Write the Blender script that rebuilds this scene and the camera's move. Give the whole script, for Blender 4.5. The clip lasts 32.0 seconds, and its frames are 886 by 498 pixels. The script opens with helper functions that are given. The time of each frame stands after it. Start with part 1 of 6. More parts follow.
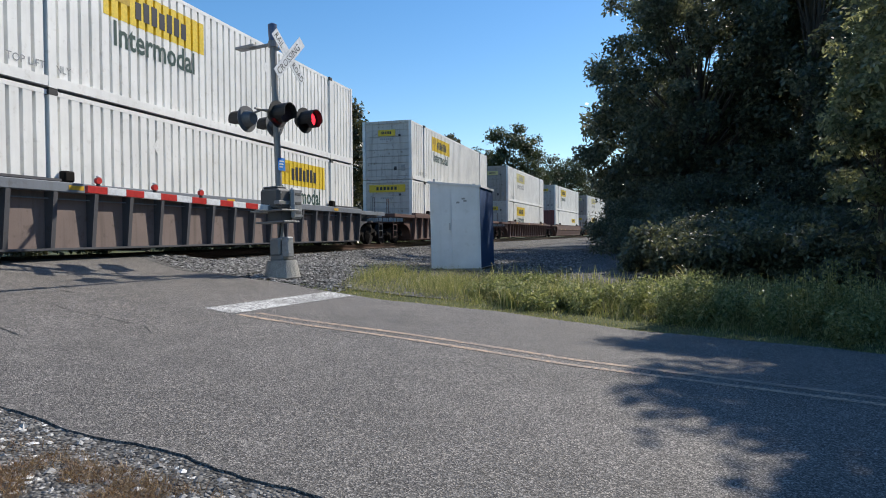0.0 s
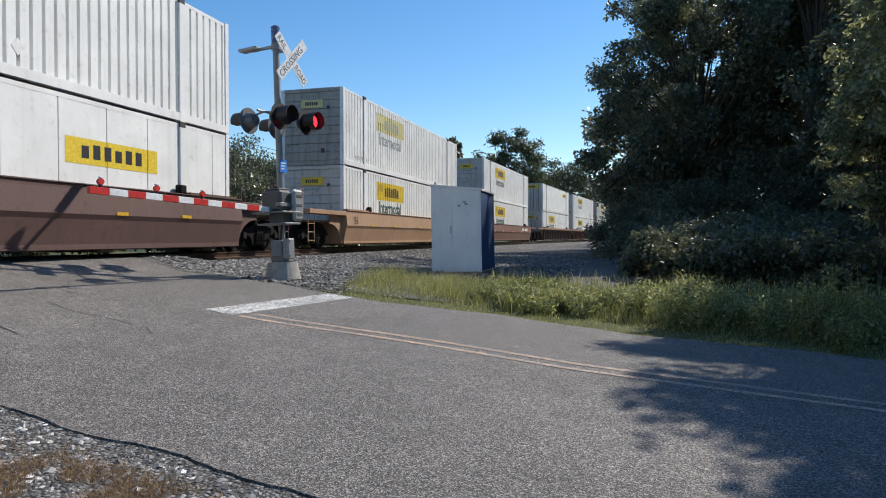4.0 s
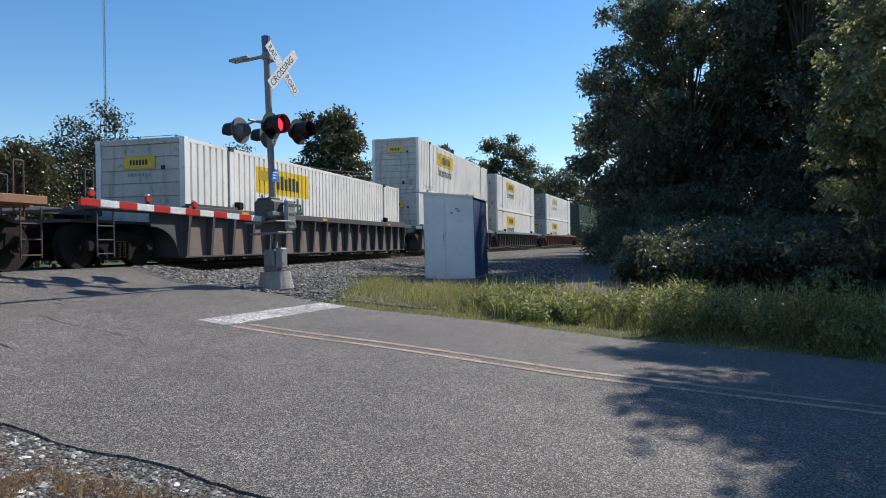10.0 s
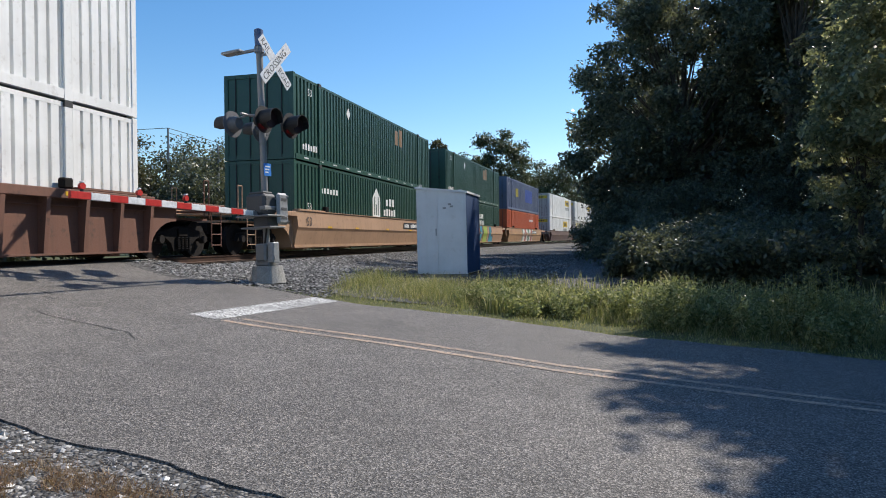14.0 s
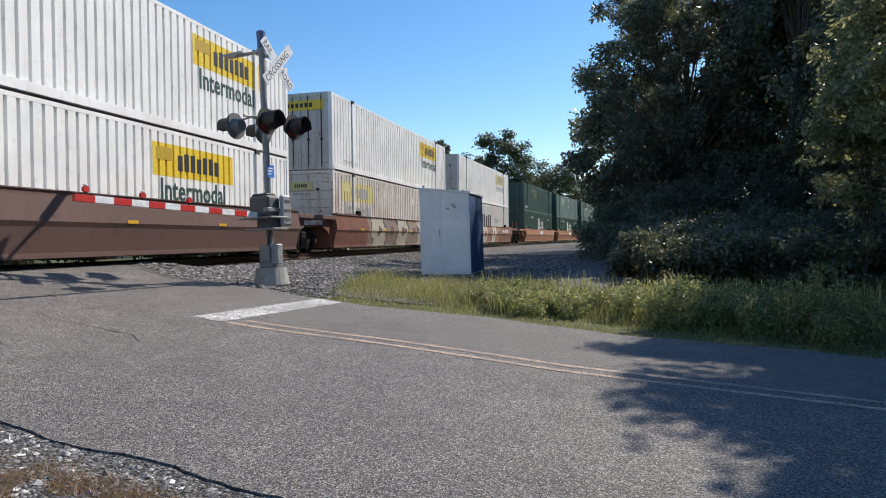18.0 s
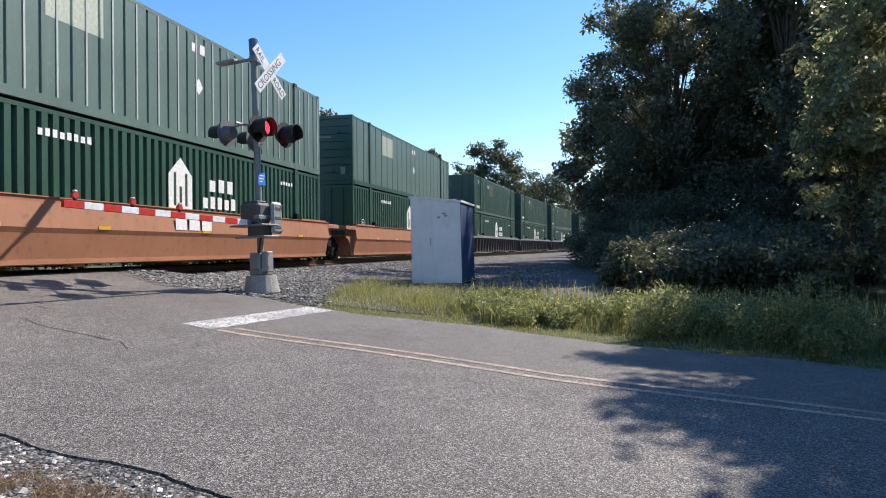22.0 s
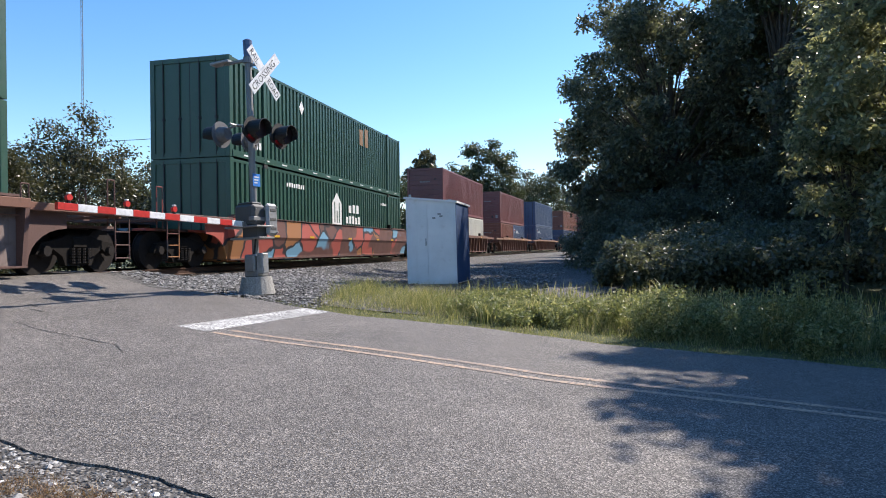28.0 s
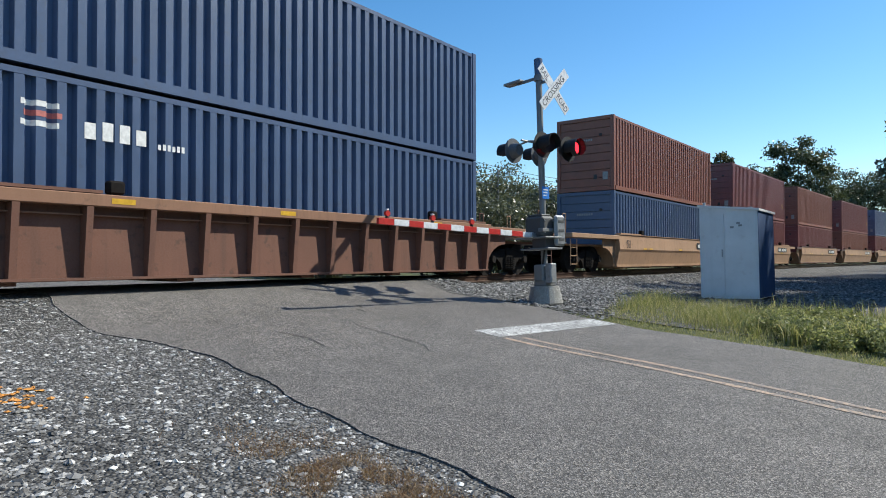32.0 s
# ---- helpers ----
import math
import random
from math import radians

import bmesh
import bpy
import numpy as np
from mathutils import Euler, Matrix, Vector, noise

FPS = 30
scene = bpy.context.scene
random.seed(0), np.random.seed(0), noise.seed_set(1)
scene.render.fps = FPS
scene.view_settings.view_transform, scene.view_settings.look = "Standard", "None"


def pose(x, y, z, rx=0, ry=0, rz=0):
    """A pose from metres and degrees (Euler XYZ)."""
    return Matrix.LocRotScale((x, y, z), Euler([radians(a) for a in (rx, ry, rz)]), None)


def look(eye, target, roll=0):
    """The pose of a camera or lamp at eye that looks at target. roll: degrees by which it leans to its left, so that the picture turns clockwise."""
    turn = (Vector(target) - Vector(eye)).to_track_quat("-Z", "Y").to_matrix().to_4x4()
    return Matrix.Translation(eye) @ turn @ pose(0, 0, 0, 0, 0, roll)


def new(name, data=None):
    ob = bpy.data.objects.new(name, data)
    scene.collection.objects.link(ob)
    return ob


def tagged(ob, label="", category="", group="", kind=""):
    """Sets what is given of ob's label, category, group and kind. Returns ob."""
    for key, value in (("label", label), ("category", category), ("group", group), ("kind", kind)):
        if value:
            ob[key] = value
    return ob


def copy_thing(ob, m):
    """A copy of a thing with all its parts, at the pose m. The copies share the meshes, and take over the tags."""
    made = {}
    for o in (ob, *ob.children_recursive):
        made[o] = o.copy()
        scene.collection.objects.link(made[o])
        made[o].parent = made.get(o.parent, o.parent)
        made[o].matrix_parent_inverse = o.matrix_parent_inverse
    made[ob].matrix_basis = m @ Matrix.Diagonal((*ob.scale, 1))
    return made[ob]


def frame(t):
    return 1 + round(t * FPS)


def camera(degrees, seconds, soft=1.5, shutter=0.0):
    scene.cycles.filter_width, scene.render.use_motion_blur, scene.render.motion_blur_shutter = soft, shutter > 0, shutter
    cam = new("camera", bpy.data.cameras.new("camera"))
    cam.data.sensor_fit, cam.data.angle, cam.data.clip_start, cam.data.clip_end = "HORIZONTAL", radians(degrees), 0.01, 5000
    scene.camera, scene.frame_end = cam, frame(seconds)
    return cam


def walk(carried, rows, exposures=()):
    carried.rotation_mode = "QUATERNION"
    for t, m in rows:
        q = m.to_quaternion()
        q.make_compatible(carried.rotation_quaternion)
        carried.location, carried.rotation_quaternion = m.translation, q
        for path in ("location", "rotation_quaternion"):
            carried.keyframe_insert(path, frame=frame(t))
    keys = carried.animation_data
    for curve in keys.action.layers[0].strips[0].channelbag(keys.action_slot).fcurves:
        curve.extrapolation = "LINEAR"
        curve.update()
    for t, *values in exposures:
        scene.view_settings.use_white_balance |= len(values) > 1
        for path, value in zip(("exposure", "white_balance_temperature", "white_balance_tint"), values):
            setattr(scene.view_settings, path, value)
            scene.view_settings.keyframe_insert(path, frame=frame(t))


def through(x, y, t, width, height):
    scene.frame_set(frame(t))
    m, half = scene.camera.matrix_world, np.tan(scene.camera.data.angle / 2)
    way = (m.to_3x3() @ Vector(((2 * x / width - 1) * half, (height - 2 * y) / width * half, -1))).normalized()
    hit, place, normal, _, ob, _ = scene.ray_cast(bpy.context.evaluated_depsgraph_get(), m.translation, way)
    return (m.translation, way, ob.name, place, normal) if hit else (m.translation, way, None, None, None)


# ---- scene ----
LENS, CLIP = 66.84, 32.0
cam = camera(LENS, CLIP, soft=1.0)
# seconds, eye x y z, yaw to the left, pitch, lean
PATH = [
    (0, -0.011, 0.008, 0.395, 15.56, -1.24, -0.45), (0.5, -0.023, 0.019, 0.385, 15.23, -1.30, -0.39),
    (1, -0.030, 0.013, 0.384, 15.60, -1.25, -0.34), (1.5, -0.022, 0.002, 0.386, 15.71, -1.17, -0.34),
    (2, -0.020, 0.013, 0.395, 15.97, -1.33, -0.29), (2.5, -0.017, 0.010, 0.390, 16.34, -1.10, -0.49),
    (3, -0.019, 0.019, 0.394, 16.46, -0.95, -0.44), (3.5, -0.002, -0.009, 0.396, 16.10, -0.89, -0.16),
    (5.5, -0.015, 0.002, 0.393, 14.93, -1.37, -0.34), (6, -0.018, 0.004, 0.394, 15.10, -1.24, -0.30),
    (6.5, -0.014, 0.008, 0.396, 15.02, -1.23, -0.24), (7, -0.011, 0.011, 0.397, 15.11, -0.91, -0.44),
    (7.5, -0.007, -0.002, 0.392, 15.17, -0.56, -0.51), (8, -0.010, -0.001, 0.397, 15.27, -0.34, -0.59),
    (8.5, 0.002, -0.007, 0.400, 15.44, -0.17, -0.81), (9, 0.005, -0.006, 0.400, 15.53, -0.46, -0.75),
    (9.5, 0.005, -0.017, 0.402, 15.09, -0.50, -0.71), (10, 0.004, -0.012, 0.403, 15.06, -0.39, -0.70),
    (10.5, 0.001, -0.007, 0.407, 14.67, -0.31, -0.73), (11, 0.008, -0.021, 0.406, 14.63, -0.44, -0.60),
    (11.5, -0.005, 0.000, 0.396, 14.47, -0.58, -0.60), (12, -0.005, 0.004, 0.394, 14.33, -0.62, -0.41),
    (12.5, -0.007, 0.004, 0.403, 14.24, -0.60, -0.48), (13, 0.000, -0.000, 0.400, 14.39, -0.83, -0.47),
    (13.5, 0.009, -0.015, 0.404, 14.46, -0.79, -0.34), (15.5, 0.019, -0.017, 0.407, 14.54, -0.91, -0.80),
    (16, 0.017, -0.021, 0.397, 14.62, -0.71, -0.83), (16.5, -0.003, 0.000, 0.397, 14.40, -0.86, -0.69),
    (17, 0.005, 0.002, 0.402, 14.46, -0.85, -0.82), (17.5, 0.001, 0.005, 0.401, 14.53, -0.84, -0.72),
    (18, 0.003, -0.003, 0.407, 14.72, -0.77, -0.77), (18.5, 0.005, -0.013, 0.401, 14.39, -0.48, -0.69),
    (19, -0.005, 0.001, 0.400, 14.19, -0.56, -0.58), (19.5, -0.003, -0.009, 0.398, 13.88, -0.32, -0.60),
    (20, 0.002, -0.007, 0.398, 13.85, -0.46, -0.45), (20.5, -0.000, -0.002, 0.401, 13.99, -0.18, -0.60),
    (21, -0.003, -0.003, 0.402, 14.14, -0.02, -0.50), (21.5, 0.000, -0.002, 0.397, 14.04, -0.02, -0.46),
    (22, 0.002, -0.011, 0.400, 13.94, -0.01, -0.43), (22.5, -0.008, 0.004, 0.403, 13.94, 0.08, -0.42),
    (23, -0.011, 0.003, 0.401, 14.06, -0.20, -0.43), (23.5, -0.004, 0.005, 0.408, 14.05, -0.20, -0.40),
    (24, -0.016, -0.003, 0.402, 13.78, 0.05, -0.27), (24.5, -0.013, -0.006, 0.403, 13.76, 0.29, -0.29),
    (25, -0.015, -0.013, 0.406, 13.45, 0.37, -0.20), (25.5, -0.018, -0.002, 0.405, 13.65, 0.16, -0.17),
    (26, -0.030, -0.004, 0.401, 13.50, 0.18, -0.34), (26.5, -0.019, -0.005, 0.406, 13.44, 0.06, -0.62),
    (28.5, -0.009, -0.007, 0.410, 13.55, 0.01, -0.71), (29, 0.003, -0.024, 0.411, 13.86, 0.18, -0.72),
    (29.5, 0.013, -0.021, 0.415, 15.32, 0.05, -0.89), (30, 0.033, -0.037, 0.418, 19.22, 0.16, -1.23),
    (30.5, 0.043, -0.074, 0.415, 24.88, 1.12, -1.23), (31, 0.011, -0.102, 0.451, 31.15, 1.03, -0.79),
    (31.5, 0.040, -0.135, 0.456, 34.49, 0.87, -0.11), (32, -0.002, -0.126, 0.450, 37.49, 0.92, -0.07),
]
walk(cam, [(t, pose(x, y, z, 90 + p, -ro, yaw)) for t, x, y, z, yaw, p, ro in PATH],
     exposures=[(0.0, 0.1, 6500, 10), (13.5, 0.1, 6500, 10), (15.5, 0.65, 6600, 16), (16.0, 0.6, 6600, 16), (18.0, 0.2, 6600, 12), (20.0, 0.15, 6500, 11),
                (21.0, 0.4, 6600, 15), (22.0, 0.55, 6600, 15), (26.5, 0.65, 6600, 15), (29.0, 0.6, 6600, 14), (30.0, 0.45, 6400, 6), (31.0, 0.3, 6350, 5), (32.0, 0.25, 6350, 5)])

# ---- world, sun ----
SUN_AZ, SUN_EL = 37.5, 43.5          # degrees from +Y towards +X, and up
world = bpy.data.worlds.new("world")
scene.world = world
world.use_nodes = True
wn = world.node_tree
sky = wn.nodes.new("ShaderNodeTexSky")
sky.sky_type = 'NISHITA'
sky.sun_disc = False
sky.sun_elevation, sky.sun_rotation = radians(SUN_EL), radians(SUN_AZ)
sky.air_density, sky.dust_density, sky.ozone_density = 1.0, 0.2, 2.0
bg = wn.nodes["Background"]
bg.inputs["Strength"].default_value = 0.125
deep = wn.nodes.new("ShaderNodeHueSaturation")
deep.inputs["Saturation"].default_value, deep.inputs["Value"].default_value = 1.30, 1.15
wn.links.new(sky.outputs["Color"], deep.inputs["Color"])
wn.links.new(deep.outputs["Color"], bg.inputs["Color"])
sun_data = bpy.data.lights.new("sun", 'SUN')
sun_data.energy, sun_data.angle, sun_data.color = 5.0, radians(0.53), (1.0, 0.93, 0.82)
sun = new("sun", sun_data)
a_, e_ = radians(SUN_AZ), radians(SUN_EL)
SUNWARD = Vector((math.sin(a_) * math.cos(e_), math.cos(a_) * math.cos(e_), math.sin(e_)))
sun.matrix_basis = look(SUNWARD * 60, (0, 0, 0))

# ---- materials ----
def nodes_of(name):
    m = bpy.data.materials.new(name)
    m.use_nodes = True
    t = m.node_tree
    b = t.nodes["Principled BSDF"]
    return m, t, b


def noise_node(t, vec, scale, detail=4.0, rough=0.6):
    n = t.nodes.new("ShaderNodeTexNoise")
    n.inputs["Scale"].default_value, n.inputs["Detail"].default_value, n.inputs["Roughness"].default_value = scale, detail, rough
    if vec is not None:
        t.links.new(vec, n.inputs["Vector"])
    return n.outputs["Fac"]


def ramp(t, fac, stops, constant=False):
    r = t.nodes.new("ShaderNodeValToRGB")
    r.color_ramp.interpolation = 'CONSTANT' if constant else 'LINEAR'
    els = r.color_ramp.elements
    while len(els) < len(stops):
        els.new(0.5)
    for e, (p, c) in zip(els, stops):
        e.position, e.color = p, (*c, 1) if len(c) == 3 else c
    t.links.new(fac, r.inputs["Fac"])
    return r.outputs["Color"]


def mix(t, fac, a, b, kind='MIX'):
    m = t.nodes.new("ShaderNodeMix")
    m.data_type, m.blend_type = 'RGBA', kind
    for sock, v in ((m.inputs[0], fac), (m.inputs[6], a), (m.inputs[7], b)):
        if isinstance(v, bpy.types.NodeSocket):
            t.links.new(v, sock)
        elif isinstance(v, (int, float)):
            sock.default_value = v
        else:
            sock.default_value = (*v, 1)
    return m.outputs[2]


def coords(t, scale=(1, 1, 1), kind="Object"):
    c = t.nodes.new("ShaderNodeTexCoord")
    if scale == (1, 1, 1):
        return c.outputs[kind]
    m = t.nodes.new("ShaderNodeMapping")
    m.inputs["Scale"].default_value = scale
    t.links.new(c.outputs[kind], m.inputs["Vector"])
    return m.outputs["Vector"]


def bump(t, b, height, strength, distance):
    n = t.nodes.new("ShaderNodeBump")
    n.inputs["Strength"].default_value, n.inputs["Distance"].default_value = strength, distance
    t.links.new(height, n.inputs["Height"])
    t.links.new(n.outputs["Normal"], b.inputs["Normal"])


def random_of(t):
    return t.nodes.new("ShaderNodeObjectInfo").outputs["Random"]


def painted(name, col, rough=0.45, metal=0.0, dirt=(0.10, 0.075, 0.055), dirty=0.35, streak=0.5, vary=0.0):
    """Painted steel: mottled paint, dirt that runs down, fine relief."""
    m, t, b = nodes_of(name)
    big = noise_node(t, coords(t), 0.9, 5)
    run = noise_node(t, coords(t, (3.5, 3.5, 0.25)), 1.6, 5)
    fine = noise_node(t, coords(t), 38, 3)
    c = mix(t, 1.0, col, ramp(t, big, [(0.25, (0.82, 0.82, 0.82)), (0.75, (1.06, 1.06, 1.06))]), 'MULTIPLY')
    f = ramp(t, run, [(0.5, (0, 0, 0)), (0.5 + 0.35 / max(streak, .05) * 0.6, (dirty, dirty, dirty))])
    c = mix(t, f, c, dirt)
    g = ramp(t, noise_node(t, coords(t), 5.5, 6), [(0.58, (0, 0, 0)), (0.7, (dirty, dirty, dirty))])
    c = mix(t, g, c, dirt)
    if vary:
        c = mix(t, 1.0, c, ramp(t, random_of(t), [(0, (1 - vary,) * 3), (1, (1 + vary * .5,) * 3)]), 'MULTIPLY')
    t.links.new(c, b.inputs["Base Color"])
    b.inputs["Metallic"].default_value = metal
    t.links.new(ramp(t, fine, [(0.3, (rough - .1,) * 3), (0.7, (rough + .2,) * 3)]), b.inputs["Roughness"])
    bump(t, b, fine, 0.15, 0.004)
    return m


def graffitied(name, base, colours, scale=0.55, low=0.44, seed=0.0):
    """Rusty paint with patches of spray paint."""
    m, t, b = nodes_of(name)
    vec = coords(t, (1, 1, 1.1))
    off = t.nodes.new("ShaderNodeVectorMath")
    off.operation = 'ADD'
    off.inputs[1].default_value = (seed, seed * 1.7, seed * .3)
    t.links.new(vec, off.inputs[0])
    w = t.nodes.new("ShaderNodeTexNoise")
    w.inputs["Scale"].default_value = 1.3
    t.links.new(off.outputs[0], w.inputs["Vector"])
    bent = t.nodes.new("ShaderNodeMix")
    bent.data_type, bent.blend_type = 'RGBA', 'LINEAR_LIGHT'
    bent.inputs[0].default_value = 0.35
    t.links.new(off.outputs[0], bent.inputs[6])
    t.links.new(w.outputs["Color"], bent.inputs[7])
    v = t.nodes.new("ShaderNodeTexVoronoi")
    v.inputs["Scale"].default_value = scale
    t.links.new(bent.outputs[2], v.inputs["Vector"])
    sep = t.nodes.new("ShaderNodeSeparateColor")
    t.links.new(v.outputs["Color"], sep.inputs[0])
    n = len(colours)
    pick = ramp(t, sep.outputs[0], [(i / n, c) for i, c in enumerate(colours)], True)
    edge = t.nodes.new("ShaderNodeTexVoronoi")
    edge.feature = 'DISTANCE_TO_EDGE'
    edge.inputs["Scale"].default_value = scale
    t.links.new(bent.outputs[2], edge.inputs["Vector"])
    line = ramp(t, edge.outputs["Distance"], [(0.03, (1, 1, 1)), (0.06, (0, 0, 0))])
    pick = mix(t, line, pick, (0.02, 0.02, 0.025))
    area = ramp(t, noise_node(t, off.outputs[0], 0.33, 2), [(low, (0, 0, 0)), (low + .02, (1, 1, 1))])
    grime = noise_node(t, coords(t), 2.2, 6)
    c = mix(t, 1.0, base, ramp(t, grime, [(0.3, (0.65, 0.62, 0.6)), (0.7, (1.1, 1.08, 1.05))]), 'MULTIPLY')
    c = mix(t, area, c, pick)
    t.links.new(c, b.inputs["Base Color"])
    b.inputs["Roughness"].default_value = 0.55
    bump(t, b, noise_node(t, coords(t), 30, 3), 0.15, 0.004)
    return m


def math_node(t, op, a, b=0.0):
    n = t.nodes.new("ShaderNodeMath")
    n.operation = op
    for sock, v in zip(n.inputs, (a, b)):
        if isinstance(v, bpy.types.NodeSocket):
            t.links.new(v, sock)
        else:
            sock.default_value = v
    return n.outputs[0]


def sprayed_letters(name, base, colours, y0, y1, pitch, seed):
    """Grimy paint with a row of bent, dark-edged spray-paint blocks along the side from y0 to y1."""
    m, t, b = nodes_of(name)
    o = coords(t)
    sep = t.nodes.new("ShaderNodeSeparateXYZ")
    t.links.new(o, sep.inputs[0])
    y, z = sep.outputs[1], sep.outputs[2]
    wob = noise_node(t, o, 1.5, 2)
    u = math_node(t, 'ADD', math_node(t, 'MULTIPLY', math_node(t, 'ADD', math_node(t, 'ADD', y, math_node(t, 'MULTIPLY', wob, 1.3)), math_node(t, 'MULTIPLY', z, 0.25)), 1 / pitch), seed + 40.0)
    cell, part_ = math_node(t, 'FLOOR', u), math_node(t, 'FRACT', u)
    n = len(colours)
    pick = ramp(t, math_node(t, 'FRACT', math_node(t, 'MULTIPLY', math_node(t, 'ADD', cell, 0.5), 1 / n)), [(i / n, c) for i, c in enumerate(colours)], True)
    mid = math_node(t, 'ABSOLUTE', math_node(t, 'SUBTRACT', part_, 0.5))
    edge = ramp(t, mid, [(0.455, (0, 0, 0)), (0.47, (1, 1, 1))])
    high = math_node(t, 'ABSOLUTE', math_node(t, 'SUBTRACT', math_node(t, 'ADD', z, math_node(t, 'MULTIPLY', wob, 0.25)), 0.95))
    across, tall = math_node(t, 'MULTIPLY', mid, pitch), math_node(t, 'MULTIPLY', high, 1.3)
    away = math_node(t, 'SQRT', math_node(t, 'ADD', math_node(t, 'MULTIPLY', across, across), math_node(t, 'MULTIPLY', tall, tall)))
    hole = ramp(t, away, [(0.20, (1, 1, 1)), (0.22, (0, 0, 0))])
    ring = ramp(t, away, [(0.26, (1, 1, 1)), (0.28, (0, 0, 0))])
    c = mix(t, edge, pick, (0.03, 0.03, 0.035))
    c = mix(t, ring, c, (0.03, 0.03, 0.035))
    c = mix(t, hole, c, tuple(v * 0.8 for v in base))
    centre, half = (y0 + y1) / 2, (y1 - y0) / 2
    reach = math_node(t, 'ABSOLUTE', math_node(t, 'SUBTRACT', math_node(t, 'ADD', y, math_node(t, 'MULTIPLY', wob, 0.9)), centre + 0.45))
    area = ramp(t, math_node(t, 'MULTIPLY', reach, 0.05), [(half * 0.05 - 0.002, (1, 1, 1)), (half * 0.05, (0, 0, 0))])
    grime = noise_node(t, o, 2.2, 6)
    under = mix(t, 1.0, base, ramp(t, grime, [(0.3, (0.65, 0.62, 0.6)), (0.7, (1.1, 1.08, 1.05))]), 'MULTIPLY')
    c = mix(t, area, under, mix(t, 1.0, c, ramp(t, grime, [(0.3, (0.8, 0.8, 0.8)), (0.7, (1.1, 1.1, 1.1))]), 'MULTIPLY'))
    t.links.new(c, b.inputs["Base Color"])
    b.inputs["Roughness"].default_value = 0.55
    bump(t, b, noise_node(t, o, 30, 3), 0.15, 0.004)
    return m


def plain(name, col, rough=0.5, metal=0.0, emit=0.0):
    m, t, b = nodes_of(name)
    f = noise_node(t, coords(t), 14, 4)
    t.links.new(mix(t, 1.0, col, ramp(t, f, [(0.3, (0.8,) * 3), (0.7, (1.12,) * 3)]), 'MULTIPLY'), b.inputs["Base Color"])
    b.inputs["Roughness"].default_value, b.inputs["Metallic"].default_value = rough, metal
    if emit:
        b.inputs["Emission Color"].default_value = (*col, 1)
        b.inputs["Emission Strength"].default_value = emit
    return m


def asphalt():
    m, t, b = nodes_of("asphalt")
    o = coords(t)
    speck = t.nodes.new("ShaderNodeTexVoronoi")
    speck.inputs["Scale"].default_value = 105
    t.links.new(o, speck.inputs["Vector"])
    sep = t.nodes.new("ShaderNodeSeparateColor")
    t.links.new(speck.outputs["Color"], sep.inputs[0])
    c = ramp(t, sep.outputs[0], [(0.0, (0.022, 0.021, 0.021)), (0.35, (0.080, 0.078, 0.076)), (0.75, (0.172, 0.167, 0.162)), (1.0, (0.39, 0.375, 0.355))])
    big = noise_node(t, o, 0.35, 5)
    c = mix(t, 1.0, c, ramp(t, big, [(0.3, (0.88, 0.84, 0.80)), (0.7, (1.17, 1.11, 1.06))]), 'MULTIPLY')
    mid = noise_node(t, o, 2.3, 5)
    c = mix(t, 1.0, c, ramp(t, mid, [(0.35, (0.86,) * 3), (0.65, (1.08,) * 3)]), 'MULTIPLY')
    t.links.new(c, b.inputs["Base Color"])
    b.inputs["Roughness"].default_value = 0.78
    h = noise_node(t, o, 70, 3)
    bump(t, b, mix(t, 0.5, h, speck.outputs["Distance"]), 0.7, 0.012)
    return m


def road_paint(name, col, worn):
    """Worn road paint: the asphalt's grain shows through."""
    m, t, b = nodes_of(name)
    o = coords(t)
    gaps = ramp(t, noise_node(t, o, 26, 6, 0.75), [(worn - .05, (0, 0, 0)), (worn + .06, (1, 1, 1))])
    wide = ramp(t, noise_node(t, o, 2.4, 4), [(0.35, (0.35,) * 3), (0.6, (1, 1, 1))])
    t.links.new(mix(t, mix(t, 1.0, gaps, wide, 'MULTIPLY'), (0.15, 0.145, 0.14), col), b.inputs["Base Color"])
    b.inputs["Roughness"].default_value = 0.7
    bump(t, b, noise_node(t, o, 70, 3), 0.5, 0.008)
    return m


def earth(name, stops, scale, rough=0.9, fine=40.0):
    m, t, b = nodes_of(name)
    o = coords(t)
    c = ramp(t, noise_node(t, o, scale, 6, 0.7), stops)
    c = mix(t, 1.0, c, ramp(t, noise_node(t, o, fine, 4, 0.7), [(0.3, (0.6,) * 3), (0.7, (1.25,) * 3)]), 'MULTIPLY')
    t.links.new(c, b.inputs["Base Color"])
    b.inputs["Roughness"].default_value = rough
    bump(t, b, noise_node(t, o, fine, 4, 0.7), 0.8, 0.03)
    return m


